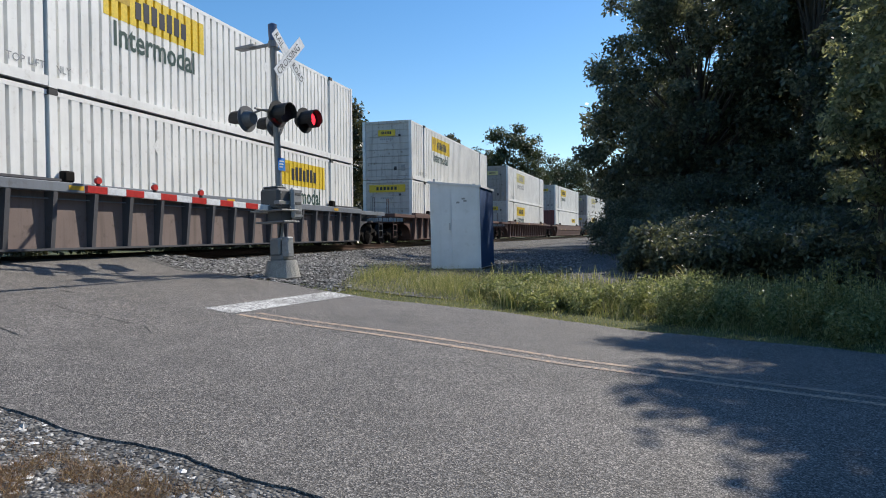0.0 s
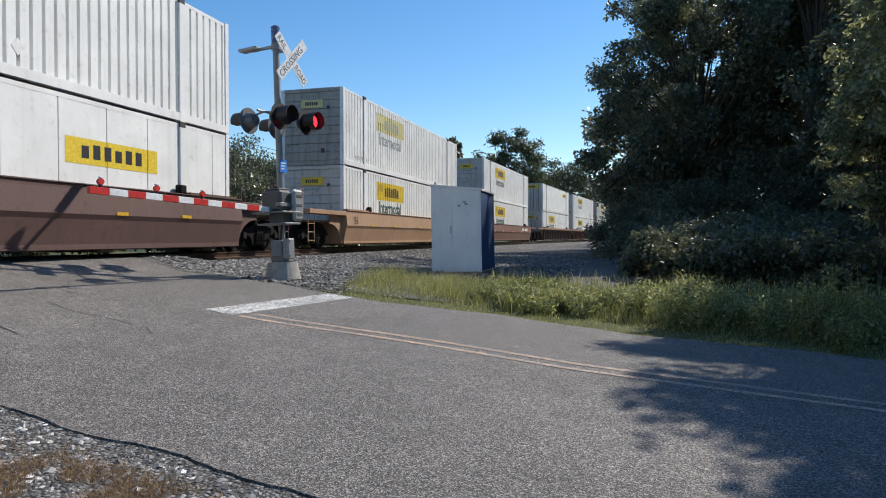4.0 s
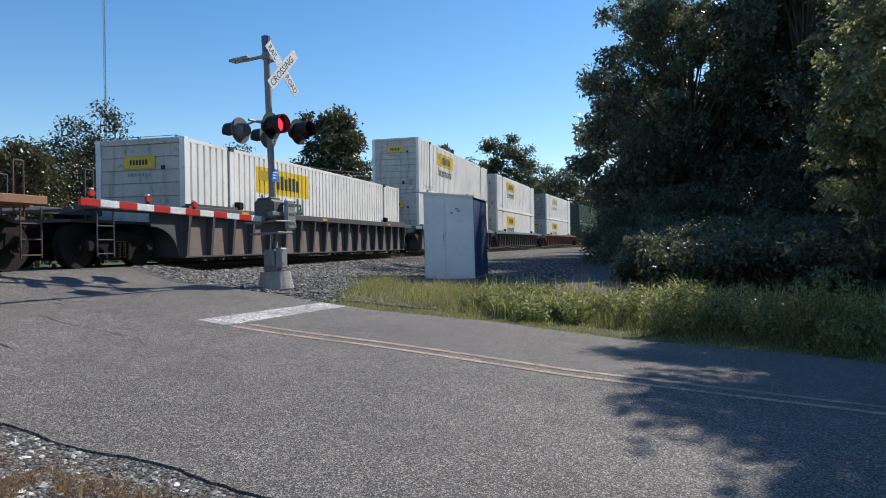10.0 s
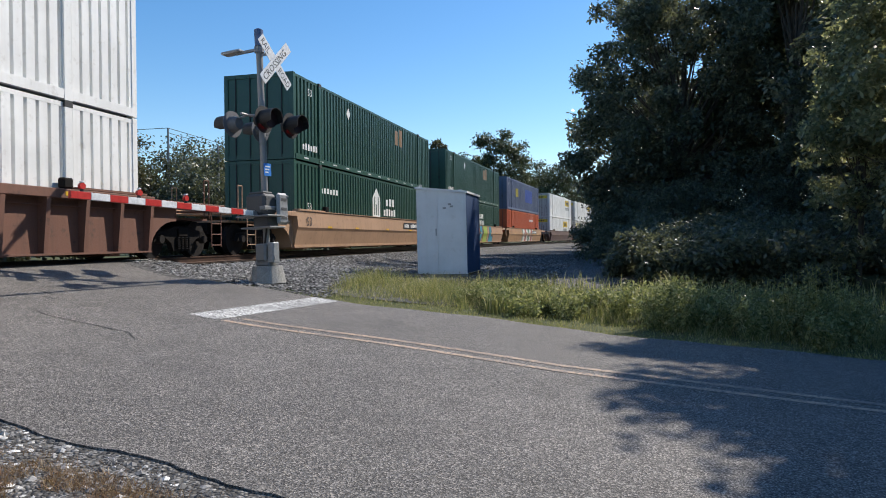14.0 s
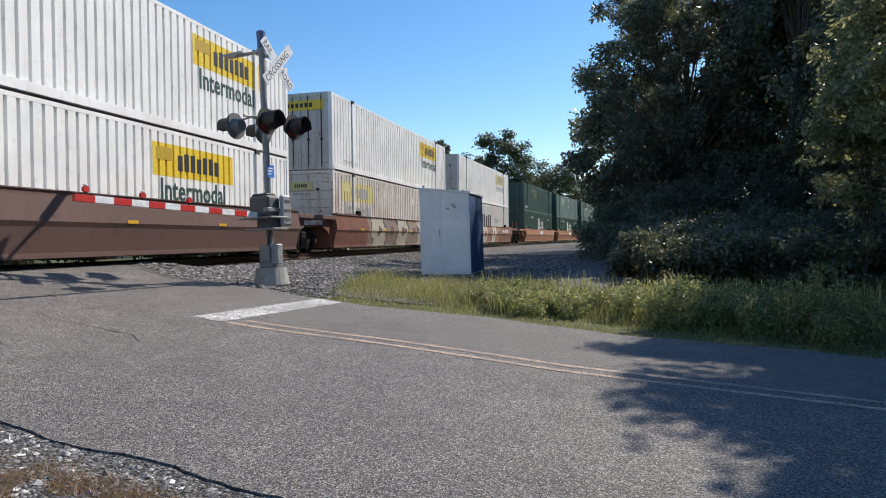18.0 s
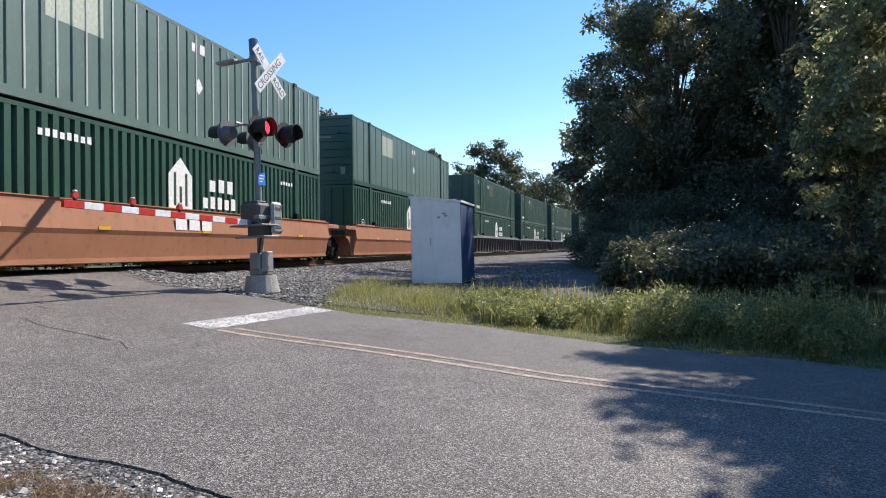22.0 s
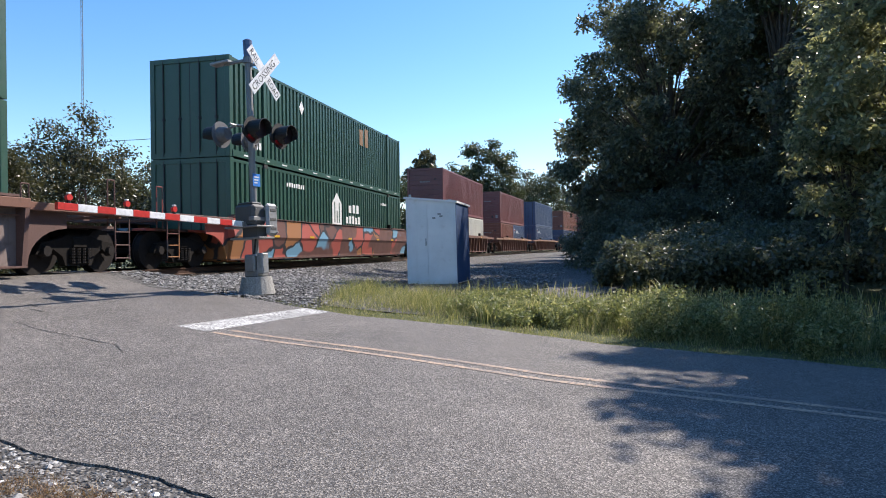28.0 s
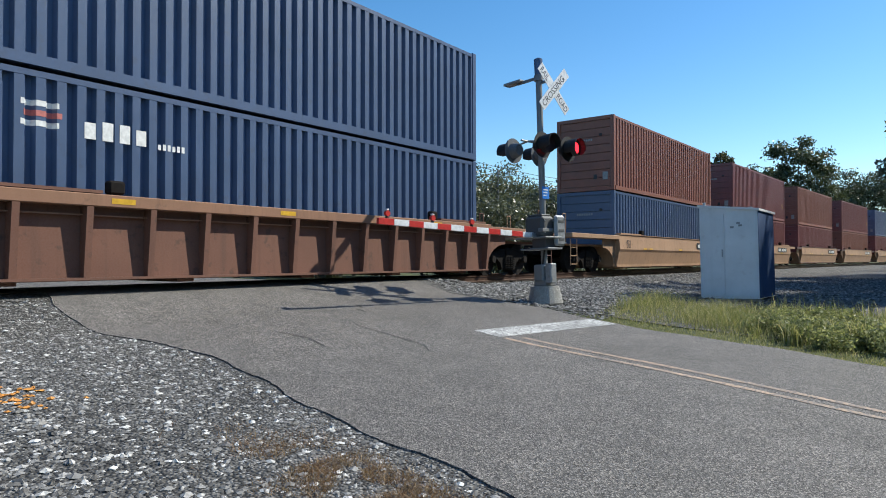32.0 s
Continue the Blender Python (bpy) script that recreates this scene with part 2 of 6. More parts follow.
def stony(name, stops, scale=34.0):
    """Crushed stone seen from some way off."""
    m, t, b = nodes_of(name)
    o = coords(t)
    v = t.nodes.new("ShaderNodeTexVoronoi")
    v.inputs["Scale"].default_value = scale
    t.links.new(o, v.inputs["Vector"])
    sep = t.nodes.new("ShaderNodeSeparateColor")
    t.links.new(v.outputs["Color"], sep.inputs[0])
    c = ramp(t, sep.outputs[0], stops)
    # shade in the gaps between stones, put into the colour by cell distance
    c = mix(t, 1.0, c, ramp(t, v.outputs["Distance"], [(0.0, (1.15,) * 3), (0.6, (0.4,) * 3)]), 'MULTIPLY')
    c = mix(t, 1.0, c, ramp(t, noise_node(t, o, 0.8, 5), [(0.3, (0.7,) * 3), (0.7, (1.15,) * 3)]), 'MULTIPLY')
    t.links.new(c, b.inputs["Base Color"])
    b.inputs["Roughness"].default_value = 0.9
    bump(t, b, v.outputs["Distance"], 0.9, -0.03)
    return m


def pieces_mat(name, stops, rough=0.85):
    """Loose pieces that differ one from another."""
    m, t, b = nodes_of(name)
    g = t.nodes.new("ShaderNodeNewGeometry")
    c = ramp(t, g.outputs["Random Per Island"], stops)
    c = mix(t, 1.0, c, ramp(t, noise_node(t, coords(t), 30, 3), [(0.3, (0.75,) * 3), (0.7, (1.15,) * 3)]), 'MULTIPLY')
    t.links.new(c, b.inputs["Base Color"])
    b.inputs["Roughness"].default_value = rough
    return m


def leafy(name, stops, through=0.35, gloss=0.25):
    """Leaves: a matt upper side, and some light through the blade."""
    m, t, b = nodes_of(name)
    g = t.nodes.new("ShaderNodeNewGeometry")
    c = ramp(t, g.outputs["Random Per Island"], stops)
    t.links.new(c, b.inputs["Base Color"])
    b.inputs["Roughness"].default_value = 0.4
    b.inputs["Specular IOR Level"].default_value = gloss
    tr = t.nodes.new("ShaderNodeBsdfTranslucent")
    t.links.new(mix(t, 1.0, c, (1.25, 1.22, 0.85), 'MULTIPLY'), tr.inputs["Color"])
    ms = t.nodes.new("ShaderNodeMixShader")
    ms.inputs[0].default_value = through
    t.links.new(b.outputs[0], ms.inputs[1])
    t.links.new(tr.outputs[0], ms.inputs[2])
    t.links.new(ms.outputs[0], t.nodes["Material Output"].inputs["Surface"])
    return m


def bark():
    m, t, b = nodes_of("bark")
    f = noise_node(t, coords(t, (6, 6, 0.8)), 3, 5)
    t.links.new(ramp(t, f, [(0.3, (0.035, 0.028, 0.022)), (0.7, (0.12, 0.10, 0.08))]), b.inputs["Base Color"])
    b.inputs["Roughness"].default_value = 0.95
    bump(t, b, f, 0.8, 0.03)
    return m


WHITE = painted("container_white", (0.83, 0.83, 0.81), dirt=(0.38, 0.34, 0.29), dirty=0.28)
DULLWHITE = painted("container_dull_white", (0.62, 0.61, 0.58), dirt=(0.22, 0.15, 0.10), dirty=0.5)
# end walls: grime, plus a darker base that paints in the end's shade
ENDWHITE = painted("container_grimy_shaded_end", (0.57, 0.55, 0.515), dirt=(0.16, 0.13, 0.105), dirty=0.7, streak=0.8, rough=.7)
ENDDARK = painted("container_sooty_shaded_end", (0.36, 0.33, 0.30), dirt=(0.12, 0.10, 0.08), dirty=0.75, streak=0.9)
RUSTWHITE = painted("container_rusty_white", (0.66, 0.63, 0.58), dirt=(0.25, 0.09, 0.04), dirty=0.85, streak=0.9)
GREEN = painted("container_green", (0.026, 0.082, 0.058), dirt=(0.06, 0.085, 0.075), dirty=0.35, rough=.36)
PALEGREEN = painted("container_faded_green", (0.10, 0.165, 0.14), dirt=(0.17, 0.22, 0.20), dirty=0.45, rough=.38)
SEAM = painted("container_seam_pale", (0.42, 0.46, 0.43), dirt=(0.2, 0.22, 0.2), dirty=0.4)
BROWN = painted("container_brown", (0.215, 0.074, 0.072), dirt=(0.08, 0.045, 0.04), dirty=0.35, rough=.42)
REDBROWN = painted("container_red_brown", (0.25, 0.10, 0.07), dirt=(0.08, 0.04, 0.03), dirty=0.3, rough=.5)
NAVY = painted("container_navy", (0.064, 0.104, 0.195), dirt=(0.06, 0.068, 0.09), dirty=0.3, rough=.38)
SLATE = painted("container_slate_blue", (0.115, 0.145, 0.235), dirt=(0.06, 0.06, 0.08), dirty=0.3)
ORANGE = painted("container_orange", (0.52, 0.12, 0.05), dirt=(0.18, 0.06, 0.03), dirty=0.35)
GREY = painted("container_grey", (0.30, 0.33, 0.35), dirt=(0.14, 0.12, 0.10), dirty=0.35)
CREAM = painted("container_cream", (0.70, 0.70, 0.63), dirt=(0.3, 0.26, 0.2), dirty=0.3)
YELLOW = plain("logo_yellow", (0.74, 0.53, 0.035))
FADEDYELLOW = plain("logo_faded_yellow", (0.62, 0.56, 0.25))
INK = plain("lettering_dark", (0.025, 0.06, 0.05))
DARKINK = plain("lettering_black", (0.02, 0.022, 0.03))
GREYINK = plain("lettering_grey", (0.30, 0.31, 0.31))
PALE = plain("lettering_white", (0.75, 0.75, 0.73))
AMBER = plain("logo_amber", (0.26, 0.15, 0.07))
GASKET = plain("door_gasket", (0.03, 0.03, 0.032), 0.7)
STEEL = plain("galvanised_steel", (0.45, 0.46, 0.48), 0.4, 0.8)

CAR_GREY = painted("wagon_dark_grey", (0.075, 0.075, 0.085), dirt=(0.05, 0.04, 0.035), dirty=0.5, rough=.6)
CAR_BROWN = painted("wagon_brown", (0.115, 0.062, 0.052), dirt=(0.045, 0.03, 0.025), dirty=0.5, rough=.65)
CAR_RUST = painted("wagon_rust", (0.17, 0.078, 0.052), dirt=(0.05, 0.035, 0.028), dirty=0.55, rough=.7)
CAR_DUST = painted("wagon_dusty_sheet", (0.195, 0.150, 0.136), dirt=(0.09, 0.07, 0.06), dirty=0.6, streak=0.9, rough=.8)
CAR_TAN = painted("wagon_tan", (0.41, 0.25, 0.15), dirt=(0.16, 0.09, 0.05), dirty=0.45, rough=.6)
CAR_ORANGE = painted("wagon_orange_brown", (0.36, 0.155, 0.08), dirt=(0.13, 0.055, 0.035), dirty=0.45, rough=.6)
CAR_SLATE = painted("wagon_slate_chord", (0.17, 0.19, 0.22), dirt=(0.07, 0.06, 0.05), dirty=0.4, rough=.55)
CAR_WOOD = painted("wagon_tan_chord", (0.28, 0.145, 0.085), dirt=(0.10, 0.055, 0.035), dirty=0.5, rough=.65)
SPRAY_A = painted("wagon_tan_sprayed", (0.41, 0.25, 0.15), dirt=(0.30, 0.10, 0.07), dirty=0.6, streak=0.7, rough=.6)
LIME = plain("spray_lime", (0.33, 0.43, 0.07), 0.55)
AQUA = plain("spray_blue", (0.035, 0.25, 0.37), 0.55)
SOOT = plain("spray_dark", (0.045, 0.04, 0.042), 0.6)
SPRAY_B = sprayed_letters("wagon_sprayed_white", (0.42, 0.24, 0.12), [(0.66, 0.64, 0.6), (0.40, 0.10, 0.07), (0.66, 0.64, 0.6), (0.10, 0.22, 0.16)], -2.4, 3.4, 0.8, 1.3)
SPRAY_C = sprayed_letters("wagon_sprayed_grey", (0.20, 0.085, 0.06), [(0.42, 0.38, 0.31), (0.22, 0.17, 0.14), (0.42, 0.38, 0.31), (0.26, 0.20, 0.16)], -5.2, 5.0, 1.6, 2.4)
SPRAY_D = graffitied("wagon_sprayed_blue", (0.13, 0.06, 0.05), [(0.14, 0.30, 0.42), (0.36, 0.08, 0.06), (0.30, 0.13, 0.05), (0.13, 0.06, 0.05)], 0.8, 0.46, 9.0)
SPRAY_E = sprayed_letters("wagon_sprayed_beige", (0.25, 0.12, 0.08), [(0.52, 0.49, 0.43), (0.40, 0.21, 0.12), (0.47, 0.44, 0.37), (0.34, 0.17, 0.10)], -6.2, 3.2, 1.5, 3.1)
IRON = plain("truck_iron", (0.016, 0.014, 0.013), 0.9)
WHEEL = plain("wheel_steel", (0.026, 0.023, 0.022), 0.7, 0.2)
for m_ in (IRON, WHEEL):
    m_.node_tree.nodes["Principled BSDF"].inputs["Specular IOR Level"].default_value = 0.12

ASPHALT = asphalt()
LINE_WHITE = road_paint("stop_line_paint", (0.70, 0.70, 0.68), 0.49)
LINE_YELLOW = road_paint("centre_line_paint", (0.56, 0.39, 0.27), 0.47)
TAR = plain("tar", (0.045, 0.043, 0.042), 0.75)
GROUND = earth("meadow_ground", [(0.3, (0.045, 0.06, 0.018)), (0.55, (0.09, 0.10, 0.035)), (0.75, (0.15, 0.13, 0.06))], 1.1)
SOIL = earth("dry_soil", [(0.35, (0.10, 0.075, 0.05)), (0.6, (0.17, 0.13, 0.09)), (0.75, (0.26, 0.22, 0.17))], 2.0)
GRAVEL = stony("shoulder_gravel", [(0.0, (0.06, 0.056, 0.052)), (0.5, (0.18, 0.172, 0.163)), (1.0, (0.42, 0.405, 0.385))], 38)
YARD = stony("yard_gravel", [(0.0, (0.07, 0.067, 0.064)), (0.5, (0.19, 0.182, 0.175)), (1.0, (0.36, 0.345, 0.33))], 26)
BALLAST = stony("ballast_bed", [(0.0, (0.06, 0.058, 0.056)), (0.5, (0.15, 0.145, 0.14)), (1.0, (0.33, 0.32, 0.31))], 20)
STONES = pieces_mat("gravel_stones", [(0.0, (0.075, 0.071, 0.067)), (0.4, (0.17, 0.162, 0.153)), (0.75, (0.33, 0.318, 0.305)), (0.92, (0.55, 0.535, 0.51)), (1.0, (0.76, 0.74, 0.71))])
BALLAST_STONES = pieces_mat("ballast_stones", [(0.0, (0.06, 0.058, 0.055)), (0.6, (0.18, 0.175, 0.17)), (1.0, (0.40, 0.39, 0.37))])
GRASS = leafy("grass_blades", [(0.0, (0.12, 0.15, 0.055)), (0.4, (0.23, 0.25, 0.10)), (0.75, (0.38, 0.365, 0.18)), (1.0, (0.58, 0.52, 0.34))], 0.42)
DEADGRASS = leafy("dead_grass", [(0.0, (0.14, 0.075, 0.04)), (0.5, (0.25, 0.15, 0.085)), (1.0, (0.42, 0.31, 0.18))], 0.3)
WEED = leafy("weed_leaves", [(0.0, (0.12, 0.145, 0.065)), (0.6, (0.25, 0.275, 0.125)), (1.0, (0.45, 0.45, 0.26))], 0.45, 0.3)
GOLD = leafy("goldenrod", [(0.0, (0.13, 0.14, 0.06)), (0.6, (0.26, 0.26, 0.115)), (1.0, (0.46, 0.43, 0.22))], 0.5)
LEAF_DARK = leafy("leaves_dark", [(0.0, (0.062, 0.074, 0.052)), (0.6, (0.112, 0.126, 0.084)), (1.0, (0.20, 0.21, 0.14))], 0.36, 0.6)
LEAF = leafy("leaves_green", [(0.0, (0.04, 0.054, 0.026)), (0.6, (0.07, 0.088, 0.042)), (1.0, (0.125, 0.14, 0.075))], 0.25, 0.5)
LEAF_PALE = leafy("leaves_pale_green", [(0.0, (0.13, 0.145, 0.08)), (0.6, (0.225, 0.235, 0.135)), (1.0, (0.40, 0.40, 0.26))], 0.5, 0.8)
LEAF_OLIVE = leafy("leaves_olive", [(0.0, (0.05, 0.052, 0.028)), (0.6, (0.085, 0.085, 0.044)), (1.0, (0.15, 0.138, 0.075))], 0.25, 0.5)
BARK = bark()
GALV = painted("mast_grey", (0.25, 0.255, 0.26), dirt=(0.15, 0.13, 0.11), dirty=0.3, rough=.5, metal=.3)
DARKGALV = painted("mechanism_grey", (0.10, 0.103, 0.106), dirt=(0.08, 0.07, 0.06), dirty=0.3, rough=.55, metal=.2)
CONCRETE = earth("concrete", [(0.35, (0.30, 0.29, 0.27)), (0.7, (0.45, 0.44, 0.41))], 3, 0.9, 60)
BLACK = plain("signal_black", (0.012, 0.012, 0.013), 0.55)
LAMPGREY = plain("lamp_housing_grey", (0.30, 0.31, 0.32), 0.5, 0.2)
DISCGREY = plain("disc_back_grey", (0.14, 0.145, 0.155), 0.5, 0.2)
REDLENS = plain("red_lens", (0.018, 0.003, 0.004), 0.6)
REDGLOW = plain("red_lamp_lit", (1.0, 0.03, 0.05), 0.4, 0, 2.2)
SIGNWHITE = plain("sign_white", (0.78, 0.79, 0.80), 0.4)
STRIPERED = plain("stripe_red", (0.55, 0.035, 0.03), 0.4)
BLUE = plain("sign_blue", (0.045, 0.23, 0.68), 0.4)
BELLBLUE = plain("bell_grey_blue", (0.10, 0.14, 0.24), 0.45, 0.3)
SHEDWHITE = painted("hut_white", (0.84, 0.85, 0.86), dirt=(0.45, 0.42, 0.38), dirty=0.2, rough=.4)
SHEDBLUE = painted("hut_blue", (0.018, 0.06, 0.16), dirt=(0.03, 0.07, 0.14), dirty=0.3, rough=.7)
TIMBER = earth("sleeper_timber", [(0.3, (0.04, 0.03, 0.024)), (0.7, (0.11, 0.085, 0.065))], 5)

# ---- building helpers ----
def mesh_of(name, verts, faces, material=None):
    me = bpy.data.meshes.new(name)
    me.from_pydata([tuple(v) for v in verts], [], faces)
    me.update()
    if material:
        me.materials.append(material)
    return me


def fast_mesh(name, verts, faces, material):
    """A large mesh from number arrays; all faces have the same number of corners."""
    me = bpy.data.meshes.new(name)
    verts, faces = np.asarray(verts, np.float32), np.asarray(faces, np.int32)
    k = faces.shape[1]
    me.vertices.add(len(verts))
    me.vertices.foreach_set("co", verts.ravel())
    me.loops.add(faces.size)
    me.loops.foreach_set("vertex_index", faces.ravel())
    me.polygons.add(len(faces))
    me.polygons.foreach_set("loop_start", np.arange(0, faces.size, k, dtype=np.int32))
    me.update(calc_edges=True)
    me.materials.append(material)
    return me


def part(name, bm, material, parent=None, label=""):
    """Links a bmesh or mesh as one object under its thing."""
    if isinstance(bm, bmesh.types.BMesh):
        me = bpy.data.meshes.new(name)
        bm.to_mesh(me)
        bm.free()
        me.materials.append(material)
    else:
        me = bm
    ob = new(name, me)
    if parent is not None:
        ob.parent = parent
    if label:
        ob["label"] = label
    return ob


def box(bm, x0, x1, y0, y1, z0, z1, bevel=0.0):
    vs = [bm.verts.new(p) for p in ((x0, y0, z0), (x1, y0, z0), (x1, y1, z0), (x0, y1, z0), (x0, y0, z1), (x1, y0, z1), (x1, y1, z1), (x0, y1, z1))]
    fs = [bm.faces.new([vs[i] for i in f]) for f in ((3, 2, 1, 0), (4, 5, 6, 7), (0, 1, 5, 4), (1, 2, 6, 5), (2, 3, 7, 6), (3, 0, 4, 7))]
    if bevel:
        es = {e for f in fs for e in f.edges}
        bmesh.ops.bevel(bm, geom=list(es), offset=bevel, segments=1, affect='EDGES', profile=0.5)
    return bm


def B(*a, **k):
    return box(bmesh.new(), *a, **k)


def rod(bm, p, q, r, r2=None, n=8):
    """A round bar from p to q."""
    p, q = Vector(p), Vector(q)
    r2 = r if r2 is None else r2
    m = Matrix.Translation((p + q) / 2) @ (q - p).to_track_quat("Z", "Y").to_matrix().to_4x4()
    bmesh.ops.create_cone(bm, cap_ends=True, segments=n, radius1=r, radius2=r2, depth=(q - p).length, matrix=m)
    return bm


def prism(bm, pts, axis, a, b):
    """A polygon drawn out along an axis from a to b."""
    def at(u, v, w):
        return {"x": (w, u, v), "y": (u, w, v), "z": (u, v, w)}[axis]
    lo = [bm.verts.new(at(u, v, a)) for u, v in pts]
    hi = [bm.verts.new(at(u, v, b)) for u, v in pts]
    bm.faces.new(lo), bm.faces.new(hi[::-1])
    for i in range(len(pts)):
        j = (i + 1) % len(pts)
        bm.faces.new((lo[i], hi[i], hi[j], lo[j]))
    bmesh.ops.recalc_face_normals(bm, faces=bm.faces[:])
    return bm


def letters(text, size, material, squeeze=1.0, bold=0.0):
    """Flat lettering as a mesh in the x-y plane, from the left below."""
    cu = bpy.data.curves.new("lettering", 'FONT')
    cu.body, cu.size, cu.extrude, cu.resolution_u, cu.offset = text, size, 0.0, 2, bold
    ob = bpy.data.objects.new("lettering", cu)
    scene.collection.objects.link(ob)
    bpy.context.view_layer.update()
    me = bpy.data.meshes.new_from_object(ob.evaluated_get(bpy.context.evaluated_depsgraph_get()))
    bpy.data.objects.remove(ob)
    me.transform(Matrix.Diagonal((squeeze, 1, 1, 1)))
    me.materials.clear()
    me.materials.append(material)
    return me


def thing(name, m, label, category, group="", kind=""):
    ob = new(name)
    ob.matrix_basis = m
    return tagged(ob, label, category, group, kind)


def ramped(a, b, v):
    w = np.clip((np.asarray(v, float) - a) / (b - a), 0, 1)
    return w * w * (3 - 2 * w)


# ---- plan of the ground ----
PSI = radians(11.0)                      # the road runs along (cos, -sin)
DX, DY, NX, NY = math.cos(PSI), -math.sin(PSI), math.sin(PSI), math.cos(PSI)
ROAD_NEAR, ROAD_FAR = 2.87, 10.0


def road_xy(s, n):
    return s * DX + n * NX, s * DY + n * NY


TY = np.linspace(-700, 1500, 4401)
_mid = np.clip(TY, -15, 230)
TX = -11.545 - 0.00535 * (_mid - 20) + 7.11e-4 * (_mid - 20) ** 2
TX = TX + (TY - _mid) * (-0.00535 + 2 * 7.11e-4 * (_mid - 20))
TQ = np.concatenate([[0], np.cumsum(np.hypot(np.diff(TX), np.diff(TY)))])
TQ = TQ - np.interp(0, TY, TQ)


def track_x(y):
    return np.interp(y, TY, TX)


def track_pose(q, z=0.0):
    y = float(np.interp(q, TQ, TY))
    x = float(track_x(y))
    y2 = float(np.interp(q + 0.5, TQ, TY))
    return pose(x, y, z, 0, 0, math.degrees(math.atan2(-(float(track_x(y2)) - x), y2 - y)))


def ground_z(x, y):
    x, y = np.asarray(x, float), np.asarray(y, float)
    s, n = x * DX + y * DY, x * NX + y * NY
    z = np.where(s < -2, -1.19 - 0.08 * s, np.where(s < 3, -1.03 - 0.045 * (s + 2), -1.255 - 0.01 * np.minimum(s - 3, 25)))
    z = np.minimum(z, -0.20)
    z = z - 0.05 * np.exp(-((s + 6.3) / 1.7) ** 2) * ramped(4, 6.5, n)
    z = z + (-0.55 - z) * ramped(12.5, 21, n)
    z = z + (-0.55 - z) * ramped(-8, -25, n)
    d = np.abs(x - track_x(y))
    on_road = ramped(-2.5, -0.5, n) * (1 - ramped(11.0, 12.2, n))
    bed = -0.21 + 0.2 * on_road
    z = z + (bed - z) * (1 - ramped(0.85 + 0.5 * (1 - on_road), 2.7 + 0.4 * (1 - on_road), d))
    z = z - 0.35 * ramped(-14, -22, x) * (1 - on_road)
    return z


def gz(x, y):
    return float(ground_z(x, y))


def sheet(name, us, vs, place, material, lift=0.0, skirt=0.0):
    """A sheet over the ground: place(u, v) gives x, y."""
    U, V = np.meshgrid(us, vs, indexing="ij")
    X, Y = place(U, V)
    Z = ground_z(X, Y) + lift
    nu, nv = U.shape
    verts = np.stack([X, Y, Z], -1).reshape(-1, 3)
    i = np.arange(nu * nv).reshape(nu, nv)
    faces = np.stack([i[:-1, :-1], i[1:, :-1], i[1:, 1:], i[:-1, 1:]], -1).reshape(-1, 4)
    if skirt:
        rim = np.concatenate([i[:, 0], i[-1, 1:], i[-2::-1, -1], i[0, -2:0:-1]])
        low = verts[rim] - (0, 0, skirt)
        base = len(verts)
        verts = np.concatenate([verts, low])
        k = np.arange(len(rim))
        faces = np.concatenate([faces, np.stack([rim, base + k, base + np.roll(k, -1), np.roll(rim, -1)], -1)])
    me = fast_mesh(name, verts, faces, material)
    bm = bmesh.new()
    bm.from_mesh(me)
    bmesh.ops.recalc_face_normals(bm, faces=bm.faces[:])
    if sum(f.normal.z for f in bm.faces[:50]) < 0:
        bmesh.ops.reverse_faces(bm, faces=bm.faces[:])
    bm.to_mesh(me)
    bm.free()
    return me


def spaced(*runs):
    out = []
    for a, b, step in runs:
        out += list(np.arange(a, b, step))
    return np.array(out + [runs[-1][1]])


gx = spaced((-3000, -300, 450), (-300, -60, 40), (-60, -22, 4), (-22, 12, 0.6), (12, 60, 4), (60, 300, 40), (300, 3000, 450))
gy = spaced((-3000, -300, 450), (-300, -40, 40), (-40, -8, 4), (-8, 34, 0.6), (34, 90, 4), (90, 400, 30), (400, 4000, 450))
ground = new("ground", sheet("ground", gx, gy, lambda u, v: (u, v), GROUND, -0.035))
tagged(ground, "rough grassy ground with bare patches reaching the tree line", "ground", kind="structure")


def road_place(u, v):
    # v runs 0..1 across; the near edge flares out towards the crossing
    near = 2.84 - 0.92 * ramped(-7.3, -10.3, u) + 0.05 * np.sin(u * 1.7) + 0.03 * np.sin(u * 5.1) + 0.012 * np.sin(u * 23.0) * np.sin(u * 7.3)
    far = 10.05 - 0.15 * ramped(-9.0, -11.5, u) + 0.05 * np.sin(u * 1.3 + 1) + 0.03 * np.sin(u * 4.3)
    n = near + (far - near) * v
    return u * DX + n * NX, u * DY + n * NY


road = new("road", sheet("road", spaced((-60, -16, 2), (-16, 8, 0.1), (8, 90, 2)), np.linspace(0, 1, 30), road_place, ASPHALT, 0.012, 0.06))
road.data.shade_flat()
tagged(road, "worn grey two-lane asphalt road rising to the tracks", "road", kind="structure")


def strip(name, s0, s1, n0, n1, material, label, lift=0.017):
    ob = new(name, sheet(name, np.linspace(s0, s1, max(2, int((s1 - s0) / 0.2) + 1)), np.linspace(n0, n1, max(2, int((n1 - n0) / 0.3) + 1)), road_xy, material, lift))
    return tagged(ob, label, "road marking", kind="structure")


strip("stop_line", -7.32, -6.78, 7.0, 9.97, LINE_WHITE, "worn white stop line painted across the asphalt lane")
strip("centre_line", -6.7, 40, 6.98, 7.08, LINE_YELLOW, "worn yellow centre line painted on the asphalt")
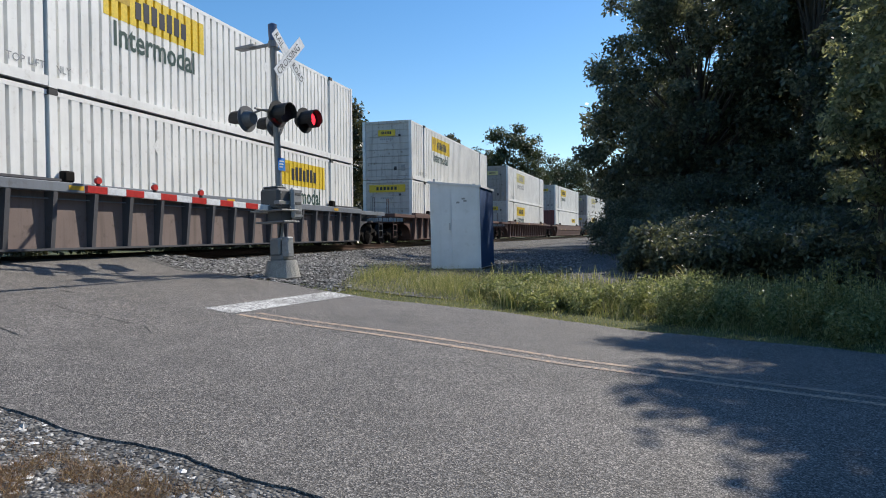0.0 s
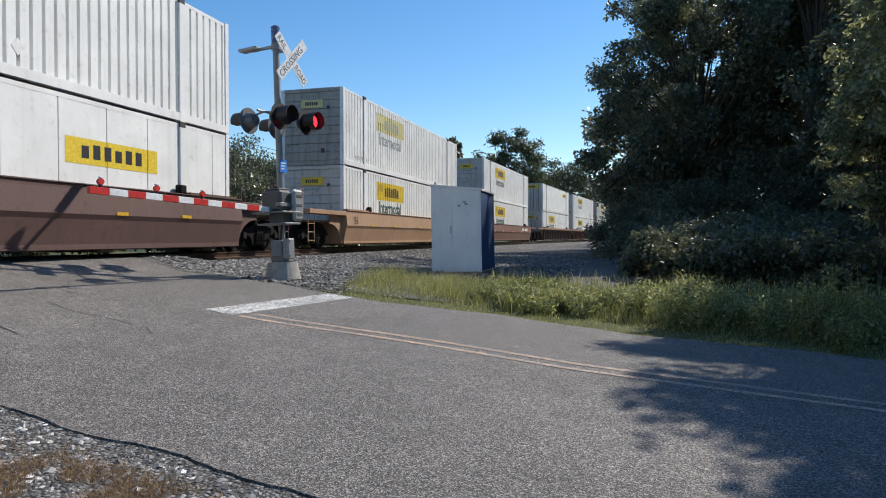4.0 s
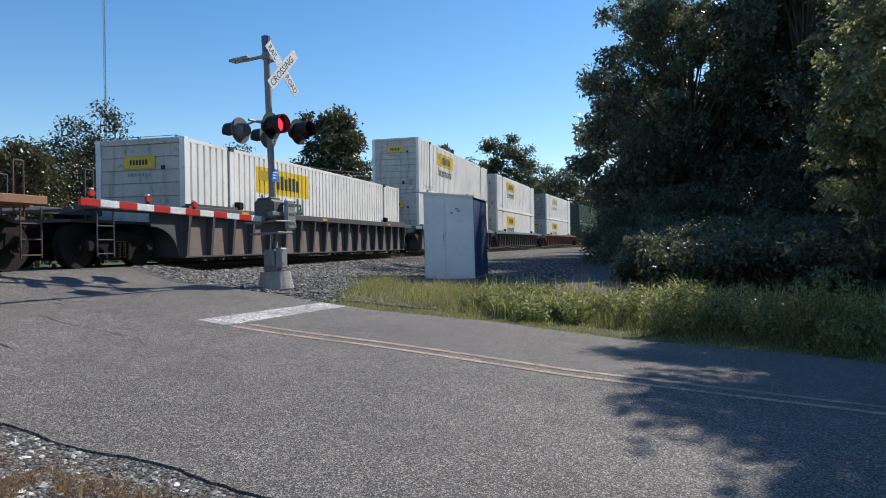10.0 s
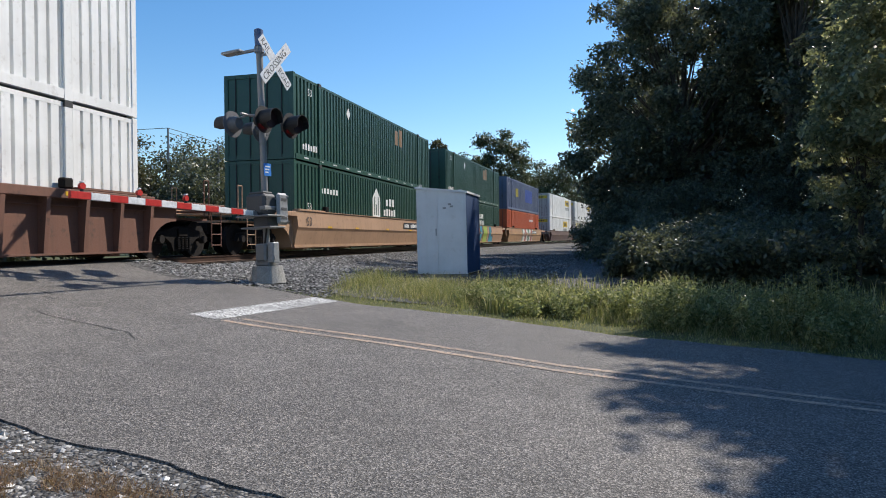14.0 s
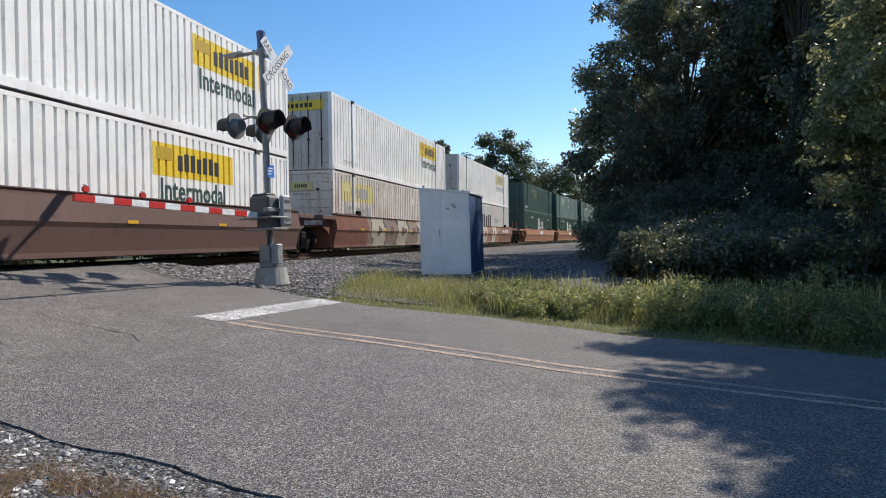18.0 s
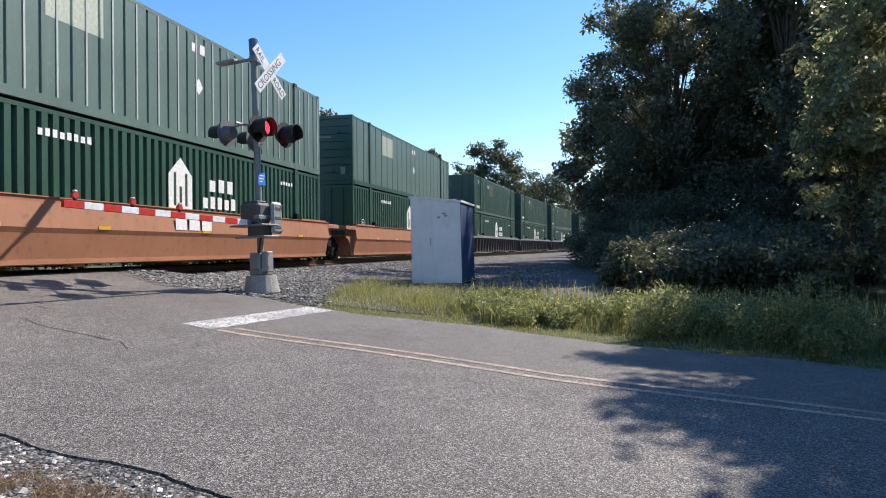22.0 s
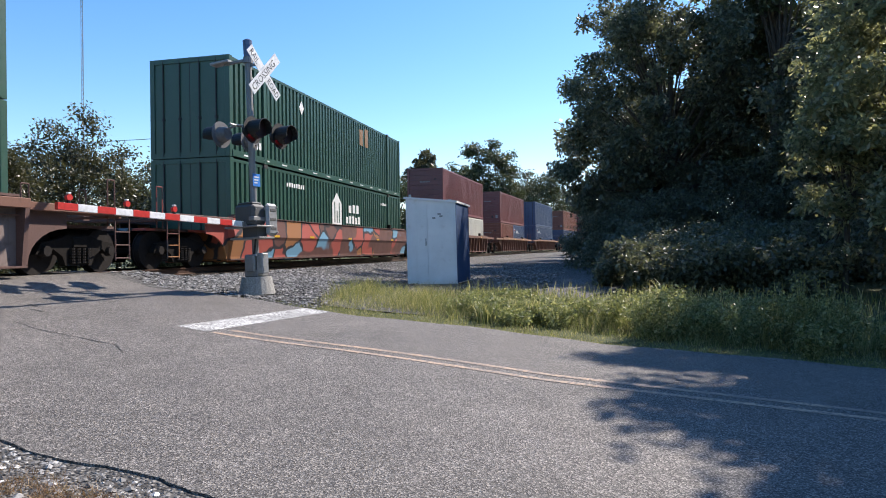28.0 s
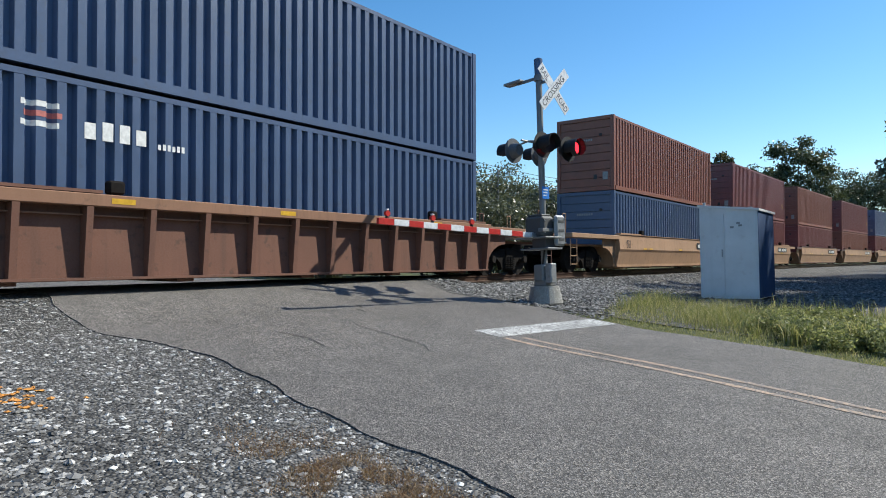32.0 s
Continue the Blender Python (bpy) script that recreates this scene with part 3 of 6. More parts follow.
strip("centre_line", -6.6, 40, 7.27, 7.37, LINE_YELLOW, "worn yellow centre line painted on the asphalt")


def crack(points, width, name="road_crack"):
    """A tar-dark crack: a ribbon on the road."""
    vs, fs = [], []
    pts = [Vector(p) for p in points]
    fine = []
    for a, b in zip(pts, pts[1:]):
        k = max(2, int((b - a).length / 0.12))
        for i in range(k):
            q = a.lerp(b, i / k)
            w = 0.02 * noise.noise((q.x * 3, q.y * 3, 2.0))
            fine.append(Vector((q.x + w, q.y + w)))
    fine.append(pts[-1])
    for i, q in enumerate(fine):
        d = (fine[min(i + 1, len(fine) - 1)] - fine[max(i - 1, 0)]).normalized()
        w = width * (0.5 + 0.5 * abs(noise.noise((q.x * 4, q.y * 4, 7.0))) + 0.2) * (0.3 if i in (0, len(fine) - 1) else 1)
        for k in (-1, 1):
            x, y = q.x - d.y * w * k / 2, q.y + d.x * w * k / 2
            vs.append((x, y, gz(x, y) + 0.017))
        if i:
            fs.append((2 * i - 2, 2 * i - 1, 2 * i + 1, 2 * i))
    ob = new(name, mesh_of(name, vs, fs, TAR))
    return tagged(ob, "dark tar-filled crack in the worn asphalt", "crack", kind="structure")


crack([(-7.55, 7.25), (-6.95, 7.0), (-6.3, 6.87), (-5.6, 6.75), (-5.2, 6.4)], 0.02)
crack([(-7.4, 5.7), (-6.7, 5.75), (-6.1, 5.5)], 0.024)
crack([(-8.7, 8.6), (-8.3, 8.4)], 0.04)
crack([(-8.3, 8.2), (-7.9, 8.1)], 0.03)
crack([(-3.5, 9.6), (-2.6, 9.35), (-1.9, 9.3)], 0.010)

def shoulder_place(u, v):
    wide = 4.6 + 0.5 * np.sin(u * 0.9) + 0.25 * np.sin(u * 2.7 + 1) - 3.6 * ramped(0, 12, u)
    return road_xy(u, 2.95 - wide * v)


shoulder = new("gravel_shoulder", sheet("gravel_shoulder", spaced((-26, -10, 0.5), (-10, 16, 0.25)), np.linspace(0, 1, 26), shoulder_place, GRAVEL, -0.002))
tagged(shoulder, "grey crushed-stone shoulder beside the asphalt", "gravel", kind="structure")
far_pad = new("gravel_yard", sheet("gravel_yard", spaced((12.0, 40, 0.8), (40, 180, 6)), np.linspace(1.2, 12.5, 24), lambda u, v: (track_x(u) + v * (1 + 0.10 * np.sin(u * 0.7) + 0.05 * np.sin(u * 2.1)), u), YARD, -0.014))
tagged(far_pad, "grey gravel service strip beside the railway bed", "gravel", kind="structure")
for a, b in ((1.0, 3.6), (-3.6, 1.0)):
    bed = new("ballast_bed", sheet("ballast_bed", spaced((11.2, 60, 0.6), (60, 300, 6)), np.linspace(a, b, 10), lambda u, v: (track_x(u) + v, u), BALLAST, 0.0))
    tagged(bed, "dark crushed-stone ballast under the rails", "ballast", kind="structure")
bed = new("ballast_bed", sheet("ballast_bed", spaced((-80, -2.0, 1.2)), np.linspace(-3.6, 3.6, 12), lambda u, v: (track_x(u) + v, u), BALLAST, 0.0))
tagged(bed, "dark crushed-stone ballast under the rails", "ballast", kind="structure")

# ---- railway track ----
track = thing("railway_track", Matrix(), "steel rails on timber sleepers in ballast", "railway track", kind="structure")
RAIL = [(-0.07, -0.17), (0.07, -0.17), (0.07, -0.155), (0.012, -0.135), (0.012, -0.045), (0.036, -0.03), (0.036, -0.004), (0.028, 0.0), (-0.028, 0.0), (-0.036, -0.004), (-0.036, -0.03), (-0.012, -0.045), (-0.012, -0.135), (-0.07, -0.155)]
RUSTRAIL = plain("rail_steel", (0.10, 0.06, 0.045), 0.5, 0.5)
for off in (-0.753, 0.753):
    ys = spaced((-90, -4, 2), (-4, 40, 0.8), (40, 320, 4))
    vs, fs = [], []
    for i, y in enumerate(ys):
        x = float(track_x(y)) + off
        vs += [(x + u, y, v) for u, v in RAIL]
        if i:
            k = len(RAIL)
            fs += [((i - 1) * k + j, (i - 1) * k + (j + 1) % k, i * k + (j + 1) % k, i * k + j) for j in range(k)]
    part("rail", mesh_of("rail", vs, fs, RUSTRAIL), None, track)
tie = mesh_of("sleeper", *(lambda b: ([v.co[:] for v in b.verts], [[v.index for v in f.verts] for f in b.faces]))((lambda b: (b.verts.index_update(), b)[1])(B(-1.3, 1.3, -0.11, 0.11, -0.32, -0.172))), TIMBER)
for i in range(110):
    y = 12.6 + i * 0.52
    ob = part("sleeper", tie, None, track)
    ob.matrix_basis = pose(float(track_x(y)), y, 0.0, 0, 0, random.uniform(-1, 1))

# ---- train ----
def corrugated(length, height, depth, pitch, flat, z0=0.0, y0=0.0, slope=0.14):
    """A pressed side wall in the plane x = 0, bulging to +x: outer flats with pressed-in grooves."""
    n = max(1, round(length / pitch))
    p = length / n
    g = p - flat
    ys, xs = [y0 - length / 2], [0.0]
    for i in range(n):
        a = y0 - length / 2 + i * p
        for f, x in ((flat / 2, 0.0), (flat / 2 + g * slope, -depth), (flat / 2 + g * (1 - slope), -depth), (flat / 2 + g, 0.0)):
            ys.append(a + f), xs.append(x)
    ys.append(y0 + length / 2), xs.append(0.0)
    return ys, xs, z0, z0 + height


def wall_mesh(name, prof, material, x, mirror=False, push=0.0, cut=None):
    ys, xs, z0, z1 = prof
    if cut:
        a, b, z0, z1 = cut
        keep = [(float(np.interp(v, ys, xs)), v) for v in [a] + [v for v in ys if a < v < b] + [b]]
        xs, ys = [k[0] for k in keep], [k[1] for k in keep]
    s = -1 if mirror else 1
    vs, fs = [], []
    for yy, xx in zip(ys, xs):
        vs += [(s * (x + xx + push), yy, z0), (s * (x + xx + push), yy, z1)]
    for i in range(len(ys) - 1):
        f = (2 * i, 2 * i + 2, 2 * i + 3, 2 * i + 1)
        fs.append(f if not mirror else f[::-1])
    return mesh_of(name, vs, fs, material)


def bars(parent, name, y0, y1, z0, z1, x, material, count, fill=0.62, slant=0.0):
    """Illegible or brand lettering as plain upright bars."""
    w = (y1 - y0) / count
    for i in range(count):
        a = y0 + i * w
        h = (z1 - z0) * (1.0 if i % 3 else 0.86)
        part(name, B(x, x + 0.004, a, a + w * fill, z0, z0 + h), material, parent)


def side_text(parent, text, size, y, z, x, material, name="lettering", squeeze=1.0, bold=0.0):
    ob = part(name, letters(text, size, material, squeeze, bold), None, parent)
    ob["kind"] = "stuff"
    ob.matrix_basis = Matrix.Translation((x, y, z)) @ Matrix(((0, 0, 1, 0), (1, 0, 0, 0), (0, 1, 0, 0), (0, 0, 0, 1)))
    return ob


def container(style):
    """A freight container, its origin in the middle of its base; the end at -y faces oncoming viewers."""
    st = dict(L=16.15, W=2.59, H=2.896, wall=WHITE, trim=None, pitch=0.27, flat=0.19, depth=0.088, posts=6.07, end="nose",
              label="white corrugated intermodal container", logo=None, texts=(), rail=0.2)
    st.update(style)
    L, W, H, wall = st["L"], st["W"], st["H"], st["wall"]
    trim = st["trim"] or wall
    root = thing("freight_container", Matrix(), st["label"], "container", "stacked containers")
    hx = W / 2
    zb, zt = st["rail"], H - 0.11
    prof = corrugated(L - 0.30, zt - zb, st["depth"], st["pitch"], st["flat"], zb, slope=st.get("slope", 0.14))
    for mir in (False, True):
        part("side_wall", wall_mesh("side_wall", prof, wall, hx - 0.02, mir), None, root)
        s = -1 if mir else 1
        part("top_rail", B(*sorted((s * (hx - 0.016), s * (hx - 0.09))), -L / 2 + 0.12, L / 2 - 0.12, H - 0.115, H - 0.030), trim, root)
        part("bottom_rail", B(*sorted((s * (hx + 0.022), s * (hx - 0.11))), -L / 2 + 0.12, L / 2 - 0.12, 0.02, zb + 0.004), trim, root)
        for e in (-1, 1):
            part("corner_post", B(*sorted((s * hx, s * (hx - 0.15))), *sorted((e * L / 2, e * (L / 2 - 0.16))), 0.004, H - 0.004, bevel=0.008), trim, root)
            if st["posts"] and not mir:
                part("lifting_post", B(*sorted((s * (hx + 0.026), s * (hx - 0.10))), e * st["posts"] - 0.09, e * st["posts"] + 0.09, 0.0, H), trim, root)
                for z in (0.0, H - 0.12):
                    part("corner_casting", B(*sorted((s * (hx + 0.030), s * (hx - 0.15))), e * st["posts"] - 0.1, e * st["posts"] + 0.1, z, z + 0.12), GASKET if z else trim, root)
    roof = bmesh.new()
    n = int(L / 0.55)
    for i in range(n):
        a = -L / 2 + 0.1 + i * (L - 0.2) / n
        b = a + (L - 0.2) / n
        m = (a + b) / 2
        vs = [roof.verts.new((x, y, z)) for y, z in ((a, H - 0.04), (m - 0.1, H - 0.012), (m + 0.1, H - 0.012), (b, H - 0.04)) for x in (-hx + 0.08, hx - 0.08)]
        for j in range(3):
            roof.faces.new((vs[2 * j], vs[2 * j + 1], vs[2 * j + 3], vs[2 * j + 2]))
    part("roof", roof, wall, root)
    part("underframe", B(-hx + 0.1, hx - 0.1, -L / 2 + 0.1, L / 2 - 0.1, 0.06, 0.14), trim, root)
    for e in (-1, 1):
        kind = st["end"] if e < 0 else "nose"
        y = e * L / 2
        part("end_header", B(-hx + 0.15, hx - 0.15, *sorted((y, y - e * 0.1)), H - 0.14, H - 0.006), st.get("endmat", ENDWHITE if wall is WHITE else trim), root)
        part("end_sill", B(-hx + 0.15, hx - 0.15, *sorted((y, y - e * 0.1)), 0.01, 0.17), st.get("endmat", ENDWHITE if wall is WHITE else trim), root)
        if kind == "nose":
            bm = bmesh.new()
            pts = [(y - e * 0.09, 0.17)]
            zs = np.linspace(0.17, H - 0.14, 9)
            for k in range(8):
                d = 0.034 if k < 6 else 0.046
                pts += [(y - e * 0.085, zs[k] + 0.012), (y - e * d, zs[k] + 0.018), (y - e * d, zs[k + 1] - 0.010), (y - e * 0.085, zs[k + 1] - 0.004)]
            pts.append((y - e * 0.09, H - 0.14))
            prism(bm, pts, "x", -hx + 0.15, hx - 0.15)
            ew = part("end_wall", bm, st.get("endmat", ENDWHITE if wall is WHITE else wall), root)
            if e < 0:
                part("data_plate", B(0.74, 0.95, y + 0.020, y + 0.036, 0.42, 0.72, bevel=0.006), GREYINK, ew, "grey data plate")
                part("data_plate", B(0.36, 0.50, y + 0.026, y + 0.036, 0.46, 0.64), DARKINK, ew, "dark data plate")
                part("air_vent", B(0.60, 0.72, y + 0.016, y + 0.040, H - 0.78, H - 0.68, bevel=0.01), GASKET, ew, "small dark vent")
                for k in range(7):
                    part("lettering_bar", B(-0.36 + k * 0.10, -0.29 + k * 0.10, y + 0.030, y + 0.036, H - 0.93, H - 0.85), GREYINK, ew)
        else:
            for k in (-1, 1):
                door = part("door", B(*sorted((k * 0.012, k * (hx - 0.15))), *sorted((y - e * 0.035, y - e * 0.08)), 0.17, H - 0.14), st.get("endmat", ENDWHITE if wall is WHITE else wall), root)
                for xx in (0.32, 0.86):
                    bm = bmesh.new()
                    rod(bm, (k * xx, y - e * 0.012, 0.06), (k * xx, y - e * 0.012, H - 0.05), 0.02, n=6)
                    box(bm, k * xx - 0.05, k * xx + 0.05, *sorted((y - e * 0.004, y - e * 0.034)), 1.1, 1.18)
                    part("lock_rod", bm, GASKET, door)
            part("door_gasket", B(-0.012, 0.012, *sorted((y - e * 0.04, y - e * 0.07)), 0.17, H - 0.14), GASKET, root)
        if e < 0 and st.get("endlogo"):
            w, z0, h = st["endlogo"]
            pl = part("end_logo", B(-w / 2, w / 2, y - 0.002, y + 0.03, z0, z0 + h), YELLOW if not st.get("faded") else FADEDYELLOW, root, "yellow sign panel")
            for i in range(6):
                part("lettering_bar", B(-w * 0.3 + i * w * 0.1, -w * 0.3 + i * w * 0.1 + w * 0.065, y - 0.006, y - 0.003, z0 + h * 0.28, z0 + h * 0.72), DARKINK, pl)
    x = hx - 0.02
    if st["logo"] is not None:
        y0, faded = st["logo"]
        ymat, tmat = (FADEDYELLOW, GREYINK) if faded else (YELLOW, INK)
        lp = part("logo_panel", wall_mesh("logo_panel", prof, ymat, x, push=0.004, cut=(y0, y0 + 3.35, H - 1.12, H - 0.36)), None, root, "yellow sign panel")
        bars(lp, "lettering_bar", y0 + 0.92, y0 + 2.72, H - 0.95, H - 0.53, x + 0.006, DARKINK if not faded else GREYINK, 7, 0.7)
        part("lettering_bar", B(x + 0.005, x + 0.008, y0 + 0.12, y0 + 0.75, H - 0.75, H - 0.45), plain("panel_mark", (0.45, 0.30, 0.02)) if not faded else FADEDYELLOW, lp)
        side_text(root, "Intermodal", 0.72, y0 + 0.24, H - 1.67, x + 0.006, tmat, squeeze=0.86, bold=0.014)
    for kind, *arg in st["texts"]:
        if kind == "text":
            side_text(root, arg[0], arg[1], arg[2], arg[3], x + 0.006, arg[4])
        elif kind == "bars":
            bars(root, "lettering_bar", arg[0], arg[1], arg[2], arg[3], x + 0.003, arg[4], arg[5])
        elif kind == "diamond":
            bm = bmesh.new()
            y, z, r = arg
            prism(bm, [(y - r * .8, z), (y, z - r), (y + r * .8, z), (y, z + r)], "x", x + 0.003, x + 0.006)
            part("placard", bm, PALE, root)
        elif kind == "house":
            y, z, k = arg
            bm = bmesh.new()
            prism(bm, [(y - .5 * k, z), (y + .5 * k, z), (y + .5 * k, z + .9 * k), (y, z + 1.35 * k), (y - .5 * k, z + .9 * k)], "x", x + 0.002, x + 0.005)
            lg = part("logo_shape", bm, PALE, root)
            for q in (-0.24, 0.0, 0.24):
                part("logo_stripe", B(x + 0.005, x + 0.008, y + q * k - .05 * k, y + q * k + .05 * k, z + .1 * k, z + (.95 if q else .6) * k), wall, lg)
        elif kind == "dashes":
            for i in range(13):
                y = (i - 6) * 1.2
                part("reflective_strip", B(hx + 0.023, hx + 0.026, y - 0.17, y + 0.17, 0.09, 0.135), PALE, root)
        elif kind == "seams":
            n = max(1, round((L - 0.30) / arg[0]))
            for i in range(n + 1):
                y = (i / n - 0.5) * (L - 0.36)
                part("panel_seam", B(x + 0.001, x + 0.018, y - 0.022, y + 0.022, zb + 0.01, zt - 0.01), SEAM, root)
        elif kind == "patch":
            y0, y1, z0, z1, m = arg
            part("logo_patch", wall_mesh("logo_patch", prof, m, x, push=0.004, cut=(y0, y1, z0, z1)), None, root)
    return root


LIFT = ("text", "TOP LIFT ONLY", 0.2, -7.0, 0.32, GREYINK)


def jb(y0, faded=False, **k):
    base = dict(logo=(y0, faded), texts=(LIFT, ("diamond", 1.6 if y0 < 0 else -3.2, 0.55, 0.16), ("diamond", 1.6 if y0 < 0 else -3.2, 2.2, 0.16)), endlogo=(0.90, 2.16, 0.30),
                label="white corrugated container with a yellow sign panel")
    base["faded"] = faded
    base.update(k)
    return base


HUB = (("house", -0.3, 1.2, 0.95), ("bars", 0.95, 2.25, 1.75, 2.1, PALE, 3), ("bars", 0.65, 2.35, 1.3, 1.62, PALE, 5), ("bars", -4.6, -3.2, 2.35, 2.5, PALE, 8), ("text", "53", 0.36, -7.1, 1.25, PALE), ("bars", 5.0, 5.9, 2.3, 2.42, PALE, 5))
HUBTOP = (("diamond", -3.4, 2.3, 0.24), ("bars", -7.4, -6.2, 0.4, 0.62, PALE, 6), ("text", "53", 0.36, -7.0, 2.3, PALE))
WIDE = (("patch", -4.4, -2.9, 1.7, 2.6, plain("pale_panel", (0.4, 0.45, 0.36))), ("diamond", 0.5, 1.5, 0.22), ("bars", 0.2, 0.9, 2.35, 2.6, PALE, 2))
GR = dict(wall=GREEN, flat=0.14, depth=0.088, end="door", label="dark green corrugated container")
ISO = dict(L=12.192, W=2.438, H=2.896, posts=0, pitch=0.278, flat=0.13, depth=0.085, rail=0.17, slope=0.24)
STYLES = dict(
    wf=jb(-4.75), wf2=jb(-4.75, True, endmat=ENDDARK), wr=jb(2.2), wr2=jb(3.0, True), wd=jb(3.0, end="door", endlogo=(1.9, 2.25, 0.36)), wdl=jb(1.4, end="door", endlogo=(2.0, 2.25, 0.36)),
    wn=jb(-4.75, wall=DULLWHITE, end="nose", endmat=ENDDARK), wbig=jb(2.6, endlogo=(1.9, 2.3, 0.36)),
    smooth=dict(pitch=1.22, flat=1.17, depth=0.012, end="door", endlogo=(1.9, 2.35, 0.4), label="smooth white panelled container with rust marks",
                texts=(("text", "TOP LIFT ONLY", 0.22, -2.6, 0.4, GREYINK), ("patch", 3.6, 5.9, 2.05, 2.5, YELLOW), ("bars", 4.2, 5.5, 2.15, 2.4, DARKINK, 6)), trim=DULLWHITE),
    smoothl=dict(pitch=1.22, flat=1.17, depth=0.012, label="smooth white panelled container", texts=(("patch", 2.6, 5.2, 1.6, 2.1, YELLOW), ("bars", 3.0, 4.8, 1.72, 2.0, DARKINK, 6)), endmat=BROWN, end="door"),
    rusty=jb(-7.2, True, wall=RUSTWHITE, label="white corrugated container streaked with rust"),
    letter=dict(wall=DULLWHITE, end="door", texts=(("bars", -4.6, 1.4, 1.2, 2.1, DARKINK, 9), ("bars", 2.5, 3.9, 1.5, 1.9, GREYINK, 5)), label="dull white corrugated container with large dark lettering"),
    green=dict(GR, texts=HUB), greentop=dict(GR, texts=HUBTOP + (("patch", -3.0, -1.5, 1.6, 2.55, plain("faded_panel", (0.17, 0.16, 0.09))),)),
    greenamber=dict(GR, texts=HUBTOP + (("bars", 2.3, 3.6, 1.85, 2.65, AMBER, 2), ("dashes",))), greenlow=dict(GR, texts=(("bars", -6.0, -4.4, 1.9, 2.1, PALE, 6), ("house", -0.3, 1.2, 0.95), ("bars", 0.95, 2.25, 1.75, 2.1, PALE, 3), ("bars", 0.65, 2.35, 1.3, 1.62, PALE, 5), ("text", "53", 0.36, -7.1, 1.25, PALE))),
    # both faded green styles: dark green end paint stands in for the end's shade
    greenwide=dict(GR, wall=PALEGREEN, pitch=0.76, flat=0.68, depth=0.03, end="nose", label="green container with wide smooth panels",
                   endmat=GREEN, trim=GREEN, texts=WIDE),
    greenseam=dict(GR, wall=PALEGREEN, pitch=0.76, flat=0.68, depth=0.03, end="door", label="faded green container with pale raised seams", endmat=GREEN, texts=WIDE + (("seams", 0.76),)),
    blue53=dict(GR, wall=SLATE, label="slate blue corrugated container", texts=(("patch", -4.2, -3.0, 1.3, 2.1, plain("mark_yellow", (0.5, 0.42, 0.08))), ("patch", 0.4, 4.2, 1.0, 2.3, plain("faded_blue", (0.07, 0.12, 0.40))), ("text", "53", 0.3, -7.4, 2.2, PALE))),
    orange53=dict(GR, wall=ORANGE, label="bright orange corrugated freight container", texts=(("bars", 2.5, 4.6, 2.0, 2.2, PALE, 9),)),
    brown40=dict(ISO, wall=BROWN, label="brown corrugated forty-foot container", texts=(("patch", 5.4, 5.6, 0.9, 1.2, plain("mark_ochre", (0.55, 0.35, 0.03))),)),
    red40=dict(ISO, wall=REDBROWN, label="red-brown corrugated forty-foot container"),
    navy40=dict(ISO, wall=NAVY, end="door", label="navy corrugated forty-foot container"),
    navy40n=dict(ISO, wall=NAVY, end="door", label="navy corrugated forty-foot container with white lettering",
                 texts=(("patch", -5.1, -4.6, 2.38, 2.46, PALE), ("patch", -5.06, -4.56, 2.24, 2.32, plain("flag_red", (0.5, 0.16, 0.14))), ("patch", -5.1, -4.6, 2.10, 2.18, PALE), ("bars", -4.25, -3.2, 2.02, 2.30, PALE, 4), ("bars", -3.1, -2.6, 2.0, 2.1, PALE, 6))),
    navy40c=dict(ISO, wall=NAVY, label="navy corrugated forty-foot container with white lettering", texts=(("bars", -0.6, 2.2, 0.5, 0.95, PALE, 6),)),
    slate40=dict(ISO, wall=SLATE, label="slate blue corrugated forty-foot container"),
    grey20=dict(ISO, L=6.058, H=2.591, wall=GREY, label="grey corrugated twenty-foot container"),
    cream20=dict(ISO, L=6.058, H=2.591, wall=CREAM, label="cream corrugated twenty-foot container"),
    red20=dict(ISO, L=6.058, H=2.591, wall=REDBROWN, label="red-brown corrugated twenty-foot container"),
    navy20=dict(ISO, L=6.058, H=2.591, wall=NAVY, label="navy corrugated twenty-foot container with white lettering",
                texts=(("patch", -2.5, -2.0, 2.10, 2.18, PALE), ("patch", -2.46, -1.96, 1.96, 2.04, plain("flag_red", (0.5, 0.16, 0.14))), ("patch", -2.5, -2.0, 1.82, 1.90, PALE), ("bars", -1.55, -0.4, 1.75, 2.03, PALE, 4), ("bars", -0.3, 0.2, 1.72, 1.82, PALE, 6))),
)


